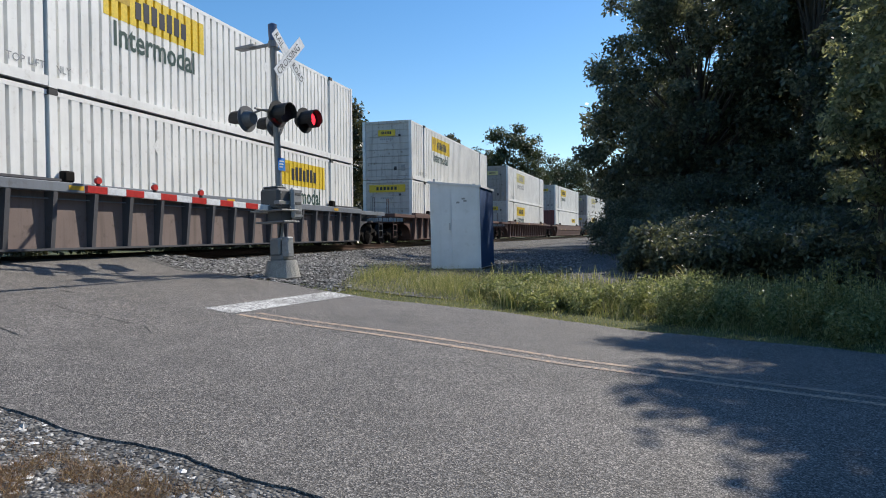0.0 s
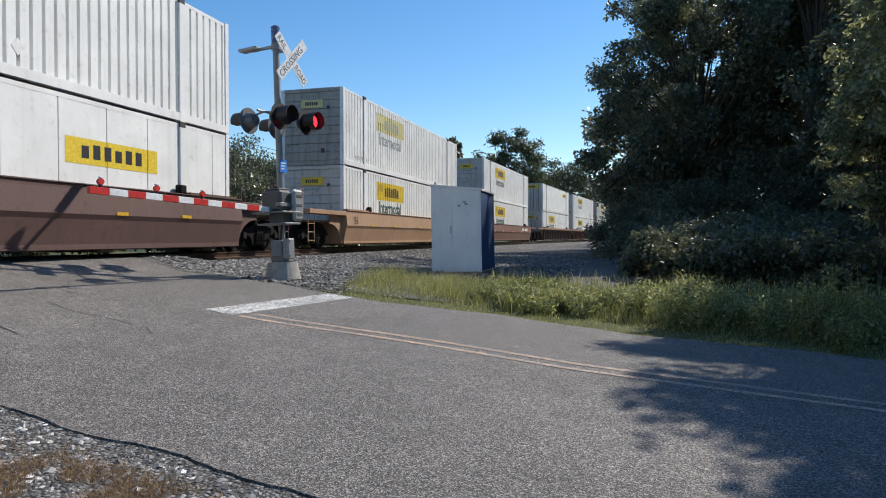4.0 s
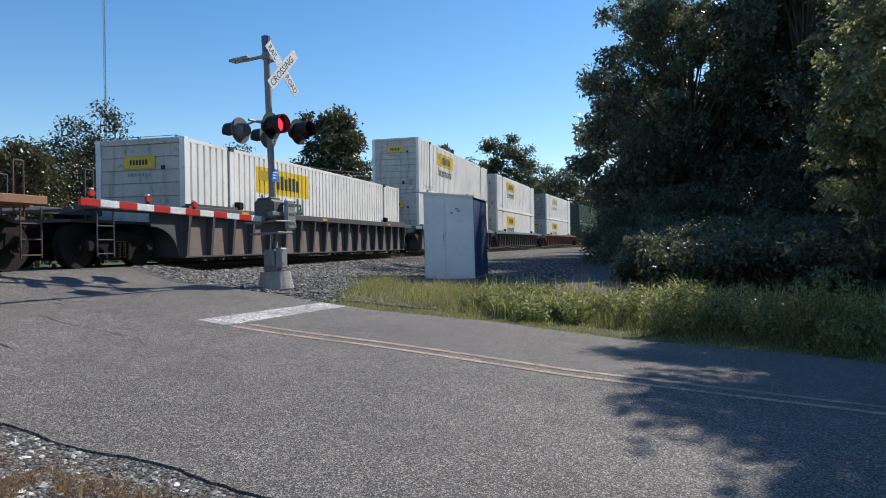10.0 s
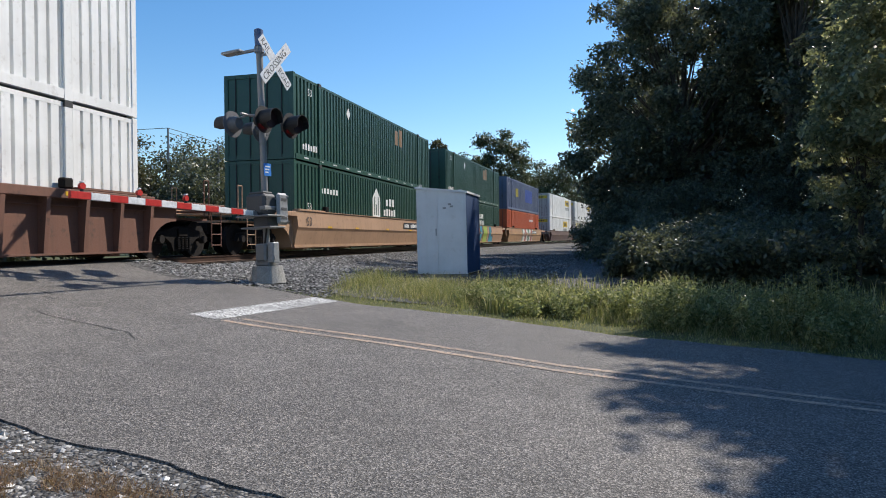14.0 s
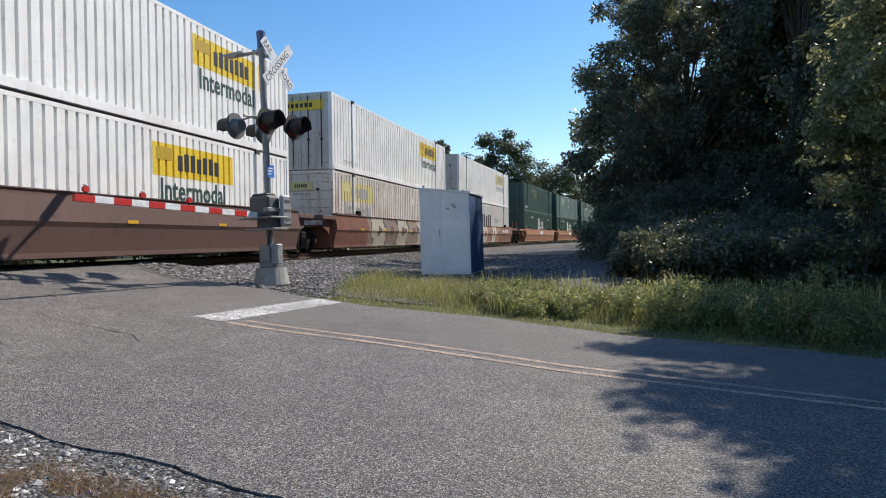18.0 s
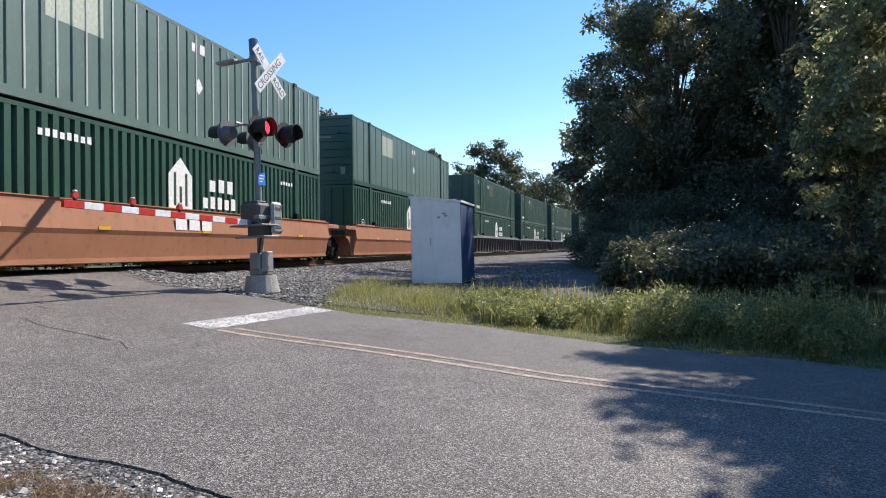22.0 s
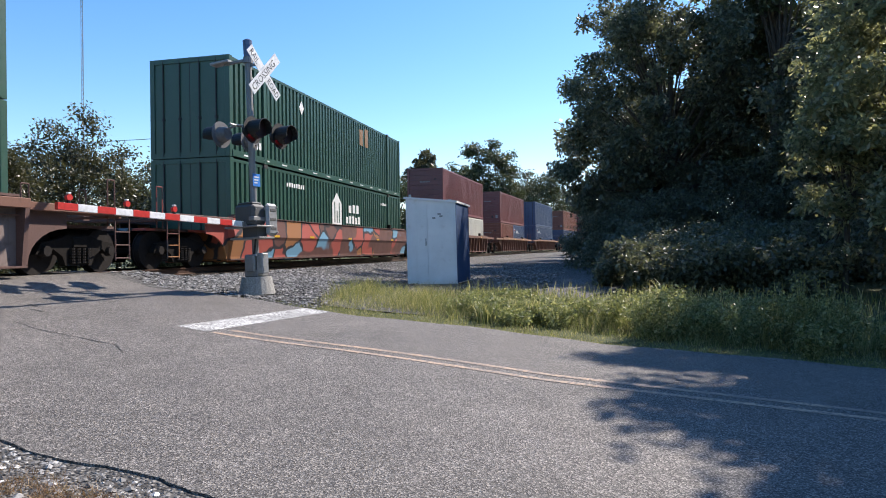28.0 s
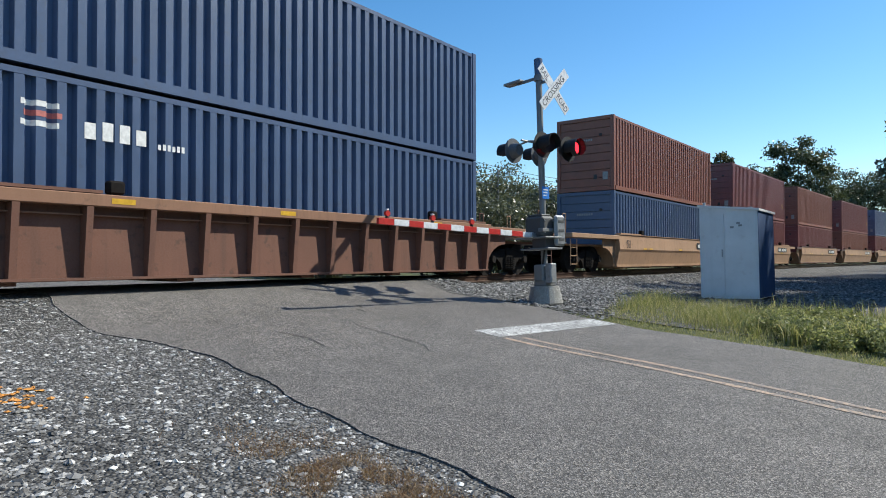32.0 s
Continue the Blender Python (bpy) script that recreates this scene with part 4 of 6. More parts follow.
def truck():
    """A two-axle wagon truck under its wagon, its origin on the rail between the axles."""
    root = new("truck")
    R_ = 0.46
    for y in (-0.89, 0.89):
        bm = bmesh.new()
        for s in (-1, 1):
            rod(bm, (s * 0.69, 0, 0), (s * 0.83, 0, 0), R_, n=24)
            rod(bm, (s * 0.66, 0, 0), (s * 0.69, 0, 0), R_ + 0.025, n=24)
            for k in range(4):
                c, d = math.cos(k * math.pi / 2), math.sin(k * math.pi / 2)
                box(bm, *sorted((s * 0.832, s * 0.84)), c * .2 - .05, c * .2 + .05, d * .2 - .05, d * .2 + .05)
        rod(bm, (-0.7, 0, 0), (0.7, 0, 0), 0.08)
        part("wheelset", bm, WHEEL, root).matrix_basis = pose(0, y, R_)
    for s in (-1, 1):
        bm = bmesh.new()
        prism(bm, [(-1.12, 0.40), (-0.98, 0.62), (-0.55, 0.70), (-0.3, 0.78), (0.3, 0.78), (0.55, 0.70), (0.98, 0.62), (1.12, 0.40), (0.8, 0.40), (0.68, 0.5), (0.45, 0.36), (0.36, 0.16), (-0.36, 0.16), (-0.45, 0.36), (-0.68, 0.5), (-0.8, 0.40)], "x", *sorted((s * 0.92, s * 1.06)))
        part("side_frame", bm, IRON, root)
        bm = bmesh.new()
        for y in (-0.22, -0.07, 0.08, 0.23):
            for k in range(6):
                rod(bm, (s * 1.08, y, 0.21 + k * 0.055), (s * 1.08, y, 0.24 + k * 0.055), 0.062, n=8)
        part("spring_nest", bm, WHEEL, root)["kind"] = "stuff"
        for y in (-0.89, 0.89):
            bm = bmesh.new()
            rod(bm, (s * 1.0, y, 0.46), (s * 1.13, y, 0.46), 0.12, 0.10, n=12)
            part("bearing_cap", bm, WHEEL, root)
    part("bolster", B(-1.1, 1.1, -0.2, 0.2, 0.52, 0.74, bevel=0.02), IRON, root)
    return root


TRUCK = truck()


def end_frame(root, y, e, reach, mat, chord, shared):
    """The end of a wagon unit beyond its well, from y outwards by reach; e is the direction."""
    yo = y + e * reach
    for s in (-1, 1):
        # side plate with the arch over the wheels
        pts = [(y, 0.19)]
        for k in range(8):
            a = math.radians(k * 90 / 7)
            pts.append((y + e * (0.12 + (reach * 0.5 if shared else 0.95) * (1 - math.cos(a))), 0.21 + 0.68 * math.sin(a)))
        pts += [(pts[-1][0], 1.198), (y, 1.198)]
        bm = bmesh.new()
        prism(bm, pts, "x", *sorted((s * 1.30, s * 1.345)))
        part("end_plate", bm, mat, root)
        part("end_sill", B(*sorted((s * 0.9, s * 1.52)), *sorted((y, yo - e * 0.1)), 1.20, 1.35, bevel=0.01), chord, root)
    part("end_platform", B(-0.92, 0.92, *sorted((y + e * 0.05, yo)), 0.94, 1.0), mat, root)
    part("bulkhead", B(-1.3, 1.3, *sorted((y, y + e * 0.08)), 0.2, 1.02), mat, root)
    if not shared:
        part("draft_sill", B(-0.24, 0.24, *sorted((y, yo + e * 0.05)), 0.62, 0.94), IRON, root)
        bm = box(bmesh.new(), -0.11, 0.11, *sorted((yo, yo + e * 0.34)), 0.66, 0.88, bevel=0.03)
        part("coupler", bm, IRON, root)
        # ladder and hand rails at the corner
        for s in (-1, 1):
            bm = bmesh.new()
            for yy in (yo - e * 0.15, yo - e * 0.6):
                rod(bm, (s * 1.42, yy, 0.25), (s * 1.42, yy, 1.15), 0.016, n=6)
            for z in (0.3, 0.58, 0.86):
                rod(bm, (s * 1.42, yo - e * 0.15, z), (s * 1.42, yo - e * 0.6, z), 0.014, n=6)
            part("ladder", bm, mat, root)
            bm = bmesh.new()
            for yy in (yo - e * 0.2, yo - e * 0.42):
                rod(bm, (s * 1.1, yy, 1.0), (s * 1.1, yy, 2.0), 0.016, n=6)
            rod(bm, (s * 1.1, yo - e * 0.2, 2.0), (s * 1.1, yo - e * 0.42, 2.0), 0.016, n=6)
            part("grab_rail", bm, mat, root)
        part("step_board", B(-1.15, 1.15, *sorted((yo - e * 0.05, yo - e * 0.45)), 1.17, 1.21), chord, root)
    else:
        part("guide_arm", B(-0.9, 0.9, *sorted((yo - e * 0.5, yo - e * 0.1)), 1.17, 1.25), mat, root)


def on_sill(z):
    """How far out the smooth side of a wagon stands at height z."""
    return float(np.interp(z, [0.21, 0.27, 0.74, 0.84, 1.30, 1.39], [1.40, 1.40, 1.50, 1.55, 1.50, 1.50]))


def sprayed_word(root, word, y, z0, size, wide, pitch, fills):
    """Large sprayed letters with dark edges, laid over the folded side of a wagon."""
    for i, ch in enumerate(word):
        for name, bold, mat, lift in (("letter_edge", 0.22, SOOT, 0.004), ("letter_fill", 0.14, fills[i % len(fills)], 0.008)):
            me = letters(ch, size, mat, wide, bold)
            bm = bmesh.new()
            bm.from_mesh(me)
            for cut in (0.27, 0.74, 0.84, 1.30):
                bmesh.ops.bisect_plane(bm, geom=bm.verts[:] + bm.edges[:] + bm.faces[:], plane_co=(0, cut - z0, 0), plane_no=(0, 1, 0))
            for v in bm.verts:
                u, h = v.co.x, min(max(v.co.y + z0, 0.225), 1.375)
                v.co = (on_sill(h) + lift, y + i * pitch + u, h)
            part(name, bm, mat, root)


def wagon(kind, well, mat, chord, gap_front, gap_back, label):
    """One unit of a double-stack well wagon; the well is open between its ends."""
    root = thing("well_wagon", Matrix(), label, "rail wagon", "train")
    h = well / 2
    for s in (-1, 1):
        if kind == "post":
            part("top_chord", B(*sorted((s * 1.33, s * 1.555)), -h, h, 1.22, 1.40, bevel=0.012), chord, root)
            part("inner_rail", B(*sorted((s * 1.342, s * 1.43)), -h, h, 1.09, 1.108), chord, root)
            n = round(well / 1.0)
            sheet_ = B(*sorted((s * 1.327, s * 1.341)), -h, h, 0.20, 1.22)
            if s > 0:
                part("bottom_chord", B(1.30, 1.46, -h, h, 0.165, 0.202), mat, root)
            for i in range(n + 1):
                y = -h + 0.08 + i * (well - 0.16) / n
                bm = bmesh.new() if s > 0 else sheet_
                prism(bm, [(s * 1.342, 0.203), (s * 1.46, 0.203), (s * 1.553, 1.218), (s * 1.342, 1.218)], "y", y - 0.048, y + 0.048)
                if s > 0:
                    part("side_post", bm, mat, root)
            part("side_sheet", sheet_, CAR_DUST if mat in (CAR_BROWN, CAR_GREY) else mat, root)
            if s > 0:
                for y in (-h + 2.3, -0.9, h - 2.6):
                    part("reflector", B(1.556, 1.559, y, y + 0.36, 1.27, 1.35), REFLECT, root, "small yellow reflector")
        else:
            bm = bmesh.new()
            p = [(1.33, 1.39), (1.50, 1.39), (1.50, 1.30), (1.55, 0.84), (1.50, 0.74), (1.40, 0.27), (1.40, 0.21), (1.31, 0.21), (1.31, 1.3)]
            prism(bm, [(s * u, v) for u, v in p], "y", -h, h)
            part("side_sill", bm, mat, root)
            if s > 0:
                for y in (-h + 2.3, -3.4, 0.2, 3.6, h - 2.6):
                    part("reflector", B(1.556, 1.559, y, y + 0.34, 0.84, 0.91), REFLECT, root, "small yellow reflector")
                if mat in (CAR_TAN, SPRAY_A, SPRAY_B):
                    side_text(root, "53", 0.42, -h + 0.6, 0.9, 1.556, DARKINK)
                if mat in (CAR_TAN, SPRAY_B):
                    pl = part("number_panel", B(1.556, 1.559, 2.7, 5.1, 0.94, 1.24), DARKINK, root, "dark panel with white characters")
                    bars(pl, "lettering_bar", 2.82, 3.55, 1.0, 1.18, 1.56, PALE, 4, 0.72)
                    bars(pl, "lettering_bar", 3.80, 4.98, 1.0, 1.18, 1.56, PALE, 6, 0.72)
                if mat is SPRAY_A:
                    sprayed_word(root, "CRUEL", -4.95, 0.36, 1.32, 1.6, 2.05, (LIME, AQUA, AQUA, LIME, AQUA))
                if mat is CAR_ORANGE:
                    bars(root, "lettering_bar", -0.9, 0.7, 0.9, 1.22, 1.556, PALE, 3, 0.8)
                elif mat in (CAR_RUST, SPRAY_E, SPRAY_C):
                    bars(root, "lettering_bar", 4.1, 5.0, 0.95, 1.19, 1.556, PALE, 4, 0.7)
                    bars(root, "lettering_bar", 5.25, 6.6, 0.95, 1.19, 1.556, PALE, 6, 0.7)
            part("top_flange", B(*sorted((s * 1.32, s * 1.53)), -h, h, 1.393, 1.415), chord, root)
            part("bottom_chord", B(*sorted((s * 1.20, s * 1.42)), -h, h, 0.172, 0.208), chord, root)
    part("well_floor", B(-1.30, 1.30, -h, h, 0.15, 0.19), mat, root)
    for y in np.linspace(-h + 1, h - 1, 5):
        part("cross_bearer", B(-1.30, 1.30, y - 0.15, y + 0.15, 0.10, 0.148), mat, root)
    for e, gap in ((-1, gap_front), (1, gap_back)):
        slack = 0.3
        shared = gap < 5
        reach = gap / 2 - slack + (0.0 if shared else -0.25)
        end_frame(root, e * h, e, reach, mat, chord, shared)
        if not shared or e > 0:
            y = e * (h + (gap / 2 - slack if shared else 1.72))
            tr = copy_thing(TRUCK, pose(0, y, 0))
            tr.parent = root
        # lashing arms on the chord near the well's ends
        for s in (-1, 1):
            part("chord_pad", B(*sorted((s * 1.31, s * 1.50)), *sorted((e * (h - 0.2), e * (h - 2.2))), 1.416, 1.46), mat if kind == "post" else chord, root)
            bm = box(bmesh.new(), *sorted((s * 1.32, s * 1.48)), *sorted((e * (h - 2.3), e * (h - 2.55))), 1.416, 1.62, bevel=0.03)
            part("box_guide", bm, IRON, root)
    return root


REFLECT = plain("reflector_yellow", (0.62, 0.36, 0.03), 0.4)
# upper box, lower boxes, wagon kind, side, chord, gap to the next unit behind
TRAIN = [
    ("wf", "wr", "post", CAR_GREY, CAR_SLATE, 7.2), ("wf", "wbig", "post", CAR_BROWN, CAR_BROWN, 7.2), ("wf2", "wf", "post", CAR_BROWN, CAR_BROWN, 7.15),
    ("wf", "smoothl", "hip", CAR_BROWN, CAR_BROWN, 7.5), ("wf2", "wf", "hip", CAR_TAN, CAR_TAN, 7.05), ("wf", "wf", "hip", CAR_RUST, CAR_BROWN, 7.35),
    ("smooth", "wf", "post", CAR_BROWN, CAR_WOOD, 3.42), ("wf", "wf", "post", CAR_RUST, CAR_WOOD, 3.49), ("wn", "wf", "post", CAR_BROWN, CAR_WOOD, 7.35),
    (None, "wf", "post", CAR_GREY, CAR_GREY, 3.2), ("wf", "wf", "post", CAR_GREY, CAR_SLATE, 3.45), ("wf", "wf", "post", CAR_GREY, CAR_SLATE, 7.2),
    ("wf2", "wf", "post", CAR_RUST, CAR_RUST, 7.65), ("greenamber", "greenlow", "hip", CAR_TAN, CAR_TAN, 3.65), ("greenamber", "greenlow", "hip", SPRAY_A, CAR_TAN, 3.3),
    ("blue53", "orange53", "hip", SPRAY_B, CAR_TAN, 7.3), ("wd", "wdl", "hip", CAR_BROWN, CAR_BROWN, 3.5), ("wd", "rusty", "hip", SPRAY_C, CAR_BROWN, 3.35),
    ("wr2", "letter", "hip", SPRAY_E, CAR_RUST, 7.2), ("greentop", "green", "hip", CAR_ORANGE, CAR_ORANGE, 3.5), ("greenseam", "green", "hip", CAR_ORANGE, CAR_ORANGE, 3.3),
    ("greenwide", "green", "hip", CAR_ORANGE, CAR_ORANGE, 7.4), ("greentop", "green", "post", CAR_GREY, CAR_SLATE, 3.42), ("greentop", "green", "post", CAR_GREY, CAR_SLATE, 3.3),
    ("greenamber", "green", "post", CAR_GREY, CAR_SLATE, 7.2), ("greentop", "green", "post", CAR_BROWN, CAR_RUST, 7.45), ("greenamber", "green", "hip", SPRAY_D, CAR_BROWN, 9.1),
    ("brown40", ("grey20", "cream20"), "post", CAR_RUST, CAR_RUST, 7.35), ("brown40", ("red20", "navy20"), "post", CAR_RUST, CAR_WOOD, 7.3), ("navy40", "navy40n", "post", CAR_RUST, CAR_WOOD, 9.35),
    ("red40", "navy40c", "hip", CAR_TAN, CAR_TAN, 4.1), ("brown40", "brown40", "hip", CAR_TAN, CAR_TAN, 4.1), ("red40", "brown40", "hip", CAR_TAN, CAR_BROWN, 4.1),
    ("brown40", "red40", "hip", CAR_TAN, CAR_BROWN, 4.1), ("slate40", "brown40", "hip", CAR_TAN, CAR_TAN, 7.3), ("brown40", "navy40", "post", CAR_BROWN, CAR_BROWN, 7.3),
    ("navy40", "brown40", "post", CAR_BROWN, CAR_BROWN, 7.3), ("brown40", "brown40", "post", CAR_BROWN, CAR_BROWN, 7.3),
]
CAR_LABELS = {id(CAR_GREY): "dark grey ribbed double-stack well wagon", id(CAR_BROWN): "dirty brown double-stack well wagon", id(CAR_RUST): "rust-brown double-stack well wagon",
              id(CAR_TAN): "tan double-stack well wagon with smooth sides", id(CAR_ORANGE): "orange-brown double-stack well wagon with smooth sides"}
WELL_Z = 0.21
CARS = []
MOVING = []          # thing, place along the train at the start
FIRST = {}


def boxed(style, u, z):
    if style not in FIRST:
        FIRST[style] = ob = container(STYLES[style])
    else:
        ob = copy_thing(FIRST[style], Matrix())
    MOVING.append((ob, u, z))


u = 7.93
front_gap = 7.2
for up, low, kind, mat, chord, gap in TRAIN:
    lows = low if isinstance(low, tuple) else (low,)
    L = STYLES[up or lows[0]].get("L", 16.15)
    car = wagon(kind, L + 0.45, mat, chord, front_gap - 0.45, gap - 0.45, CAR_LABELS.get(id(mat), "brown double-stack well wagon covered in spray paint"))
    MOVING.append((car, u + L / 2, 0.0))
    CARS.append((car, u + L / 2))
    h = STYLES[lows[0]].get("H", 2.896)
    if len(lows) == 2:
        boxed(lows[0], u + 3.03, WELL_Z), boxed(lows[1], u + L - 3.03, WELL_Z)
    else:
        boxed(lows[0], u + L / 2, WELL_Z)
    if up:
        boxed(up, u + L / 2, WELL_Z + h + 0.012)
    u += L + gap
    front_gap = gap
for o in (TRUCK, *TRUCK.children_recursive):
    bpy.data.objects.remove(o)

# metres that the train has gone at each full second
GONE = [0, 19.59, 39.21, 58.84, 78.48, 98.14, 117.81, 137.48, 157.2, 177.0, 196.91, 216.93, 236.9, 256.85, 276.77, 296.69, 316.61, 336.46, 356.23, 376.0, 395.75, 415.51, 435.28,
        455.03, 474.75, 494.48, 514.23, 534.02, 553.83, 573.62, 593.35, 613.0, 632.62]

# ---- crossing signal ----
def disc(bm, x, y, z, r, depth, n=24, r2=None):
    """A disc that faces +x."""
    rod(bm, (x, y, z), (x + depth, y, z), r, r2, n)
    return bm


def signal_head(parent, x, y, z, face, lit):
    """One flashing-light unit with its round background and hood; face is +1 towards +x."""
    head = new("signal_head", None)
    head.parent = parent
    head.matrix_basis = pose(x, y, z, 0, 0, 0 if face > 0 else 180)
    bm = disc(bmesh.new(), 0.0, 0, 0, 0.27, 0.012, 28)
    part("background_disc", bm, BLACK if face > 0 else DISCGREY, head, "black round background" if face > 0 else "grey back of a round background")
    bm = disc(bmesh.new(), -0.17, 0, 0, 0.12, 0.168, 20, 0.175)
    part("lamp_housing", bm, DISCGREY if face < 0 else BLACK, head)
    bm = bmesh.new()
    r, n = 0.185, 16
    for k in range(n + 1):
        a = math.radians(-35 + 250 * k / n)
        for rr in (r, r + 0.008):
            for xx in (0.013, 0.33 if 0 < k < n else 0.18):
                bm.verts.new((xx, math.cos(a) * rr, math.sin(a) * rr))
    bm.verts.ensure_lookup_table()
    for k in range(n):
        i, j = 4 * k, 4 * k + 4
        for p, q in ((0, 1), (1, 3), (3, 2), (2, 0)):
            bm.faces.new((bm.verts[i + p], bm.verts[i + q], bm.verts[j + q], bm.verts[j + p]))
    bmesh.ops.recalc_face_normals(bm, faces=bm.faces[:])
    part("hood", bm, BLACK, head)
    bm = disc(bmesh.new(), 0.013, 0, 0, 0.15, 0.006, 24)
    part("lens", bm, REDLENS, head, "dark red lens")
    if lit is None:
        return None
    turner = new("flasher_disc", None)
    turner.parent = head
    turner.matrix_basis = pose(0.18, 0, 0)
    part("lit_face", disc(bmesh.new(), 0.004, 0, -0.0, 0.13, 0.004, 24), REDGLOW, turner, "glowing red face")
    bm = bmesh.new()
    bmesh.ops.create_cone(bm, cap_ends=False, segments=28, radius1=0.179, radius2=0.179, depth=0.13, matrix=Matrix.Translation((0.065, 0, 0)) @ Matrix.Rotation(radians(90), 4, 'Y'))
    part("lamp_rim", bm, BLACK, turner)
    part("unlit_face", disc(bmesh.new(), -0.004, 0, 0, 0.18, 0.006, 28), REDLENS, turner)
    return turner


MAST = (-6.97, 12.54)
mz = gz(*MAST)
lean = Matrix.Translation((MAST[0], MAST[1], mz - 0.02)) @ Matrix.Rotation(radians(-2.1), 4, (0.25, 0.97, 0)) @ Matrix.Rotation(-PSI, 4, 'Z')
signal = thing("crossing_signal", lean, "grey railroad crossing mast with red flashing lights and crossbuck", "crossing signal")
bm = bmesh.new()
rod(bm, (0, 0, 0), (0, 0, 0.36), 0.37, 0.30, 20)
part("foundation", bm, CONCRETE, signal, "weathered concrete base")
part("base_casting", B(-0.17, 0.17, -0.17, 0.17, 0.36, 0.50, bevel=0.02), GALV, signal)
part("base_casting", B(-0.13, 0.13, -0.22, 0.16, 0.46, 0.82, bevel=0.03), GALV, signal)
jb_ = part("junction_box", B(0.14, 0.30, -0.16, 0.04, 0.42, 0.84, bevel=0.02), LAMPGREY, signal, "light grey junction box")
for z in (0.5, 0.76):
    part("hinge", B(0.30, 0.315, -0.14, -0.10, z, z + 0.05), STEEL, jb_)
bm = bmesh.new()
rod(bm, (0, 0, 0.5), (0, 0, 5.0), 0.068, n=16)
part("mast", bm, GALV, signal)
bm = bmesh.new()
rod(bm, (0, 0, 4.92), (0, 0, 5.25), 0.085, 0.095, 16)
rod(bm, (0, 0, 5.25), (0, 0, 5.28), 0.095, 0.05, 16)
part("bell", bm, BELLBLUE, signal, "blue-grey bell")
bm = bmesh.new()
rod(bm, (0, 0, 4.78), (0, 0, 4.90), 0.10, n=14)
part("clamp", bm, GALV, signal)
arm = part("lamp_arm", B(-0.62, 0.0, -0.03, 0.03, 4.83, 4.88), GALV, signal)
part("flat_lamp", B(-0.95, -0.45, -0.11, 0.11, 4.86, 4.92, bevel=0.015), LAMPGREY, arm, "flat grey lamp")

# crossbuck
for z in (4.34, 4.70):
    part("sign_bracket", B(0.0, 0.32, -0.02, 0.02, z, z + 0.05), GALV, signal)
for k, (tilt, xoff, words) in enumerate(((-45, 0.335, ("RAIL", "ROAD")), (45, 0.352, ("CROSSING",)))):
    blade = part("crossbuck_blade", B(-0.006, 0.006, -0.61, 0.61, -0.115, 0.115, bevel=0.004), SIGNWHITE, signal, "white crossbuck blade with black letters")
    blade.matrix_basis = Matrix.Translation((xoff, 0.08, 4.54)) @ Matrix.Rotation(radians(tilt), 4, 'X')
    spots = ((-0.56, 4), (0.15, 4)) if len(words) == 2 else ((-0.56, 8),)
    for w, (y0, n) in zip(words, spots):
        tx = side_text(blade, w, 0.20, y0, -0.07, 0.008, DARKINK, squeeze=(0.41 / (0.135 * n) if n == 4 else 1.12 / (0.135 * n)))

# lights
bm = bmesh.new()
rod(bm, (0, -0.62, 3.42), (0, 0.62, 3.42), 0.025)
part("cross_arm", bm, GALV, signal)
FLASH = []
for y in (-0.42, 0.42):
    for face in (1, -1):
        FLASH.append(signal_head(signal, 0.40 * face, y, 3.28, face, True if face > 0 else None))
        bm = bmesh.new()
        rod(bm, (0, y, 3.42), (0.26 * face, y, 3.38), 0.022, n=6)
        part("head_bracket", bm, GALV, signal)
FLASH = [f for f in FLASH if f]
sg = part("notice_plate", B(0.075, 0.082, -0.09, 0.13, 2.22, 2.48), BLUE, signal, "blue notice plate")
for i in range(3):
    part("lettering_bar", B(0.083, 0.086, -0.06, 0.10 - 0.03 * i, 2.40 - i * 0.06, 2.425 - i * 0.06), PALE, sg)

# gate mechanism and arm
mech = part("gate_mechanism", B(-0.30, 0.20, -0.27, 0.13, 1.40, 1.84, bevel=0.05), DARKGALV, signal, "dark grey gate mechanism")
part("access_door", B(0.202, 0.214, -0.22, 0.08, 1.46, 1.78, bevel=0.004), DARKGALV, mech)
part("top_cap", B(-0.24, 0.14, -0.22, 0.08, 1.842, 1.885, bevel=0.015), DARKGALV, mech)
for y, z in ((-0.21, 1.50), (-0.21, 1.74), (0.06, 1.50), (0.06, 1.74)):
    part("bolt", rod(bmesh.new(), (0.214, y, z), (0.23, y, z), 0.018, n=6), STEEL, mech)
part("mechanism_plate", B(-0.50, 0.34, -0.34, 0.2, 1.365, 1.40, bevel=0.008), GALV, signal)
part("mechanism_plate", B(-0.40, 0.36, -0.30, 0.18, 1.13, 1.165, bevel=0.008), GALV, signal)
part("mechanism_foot", B(-0.16, 0.2, -0.18, 0.14, 1.165, 1.365), DARKGALV, signal)
cw = part("counterweight", B(0.23, 0.33, 0.02, 0.36, 1.20, 1.86, bevel=0.05), LAMPGREY, signal, "light grey counterweight")
for z in (1.34, 1.53, 1.72):
    part("weight_slot", B(0.331, 0.338, 0.10, 0.28, z - 0.028, z + 0.028, bevel=0.003), DARKGALV, cw)
for y, z in ((0.07, 1.27), (0.31, 1.27), (0.07, 1.79), (0.31, 1.79)):
    part("bolt", rod(bmesh.new(), (0.33, y, z), (0.35, y, z), 0.016, n=6), STEEL, cw)
part("arm_bracket", B(0.10, 0.24, -0.30, 0.30, 1.50, 1.58, bevel=0.01), GALV, signal)
bm = bmesh.new()
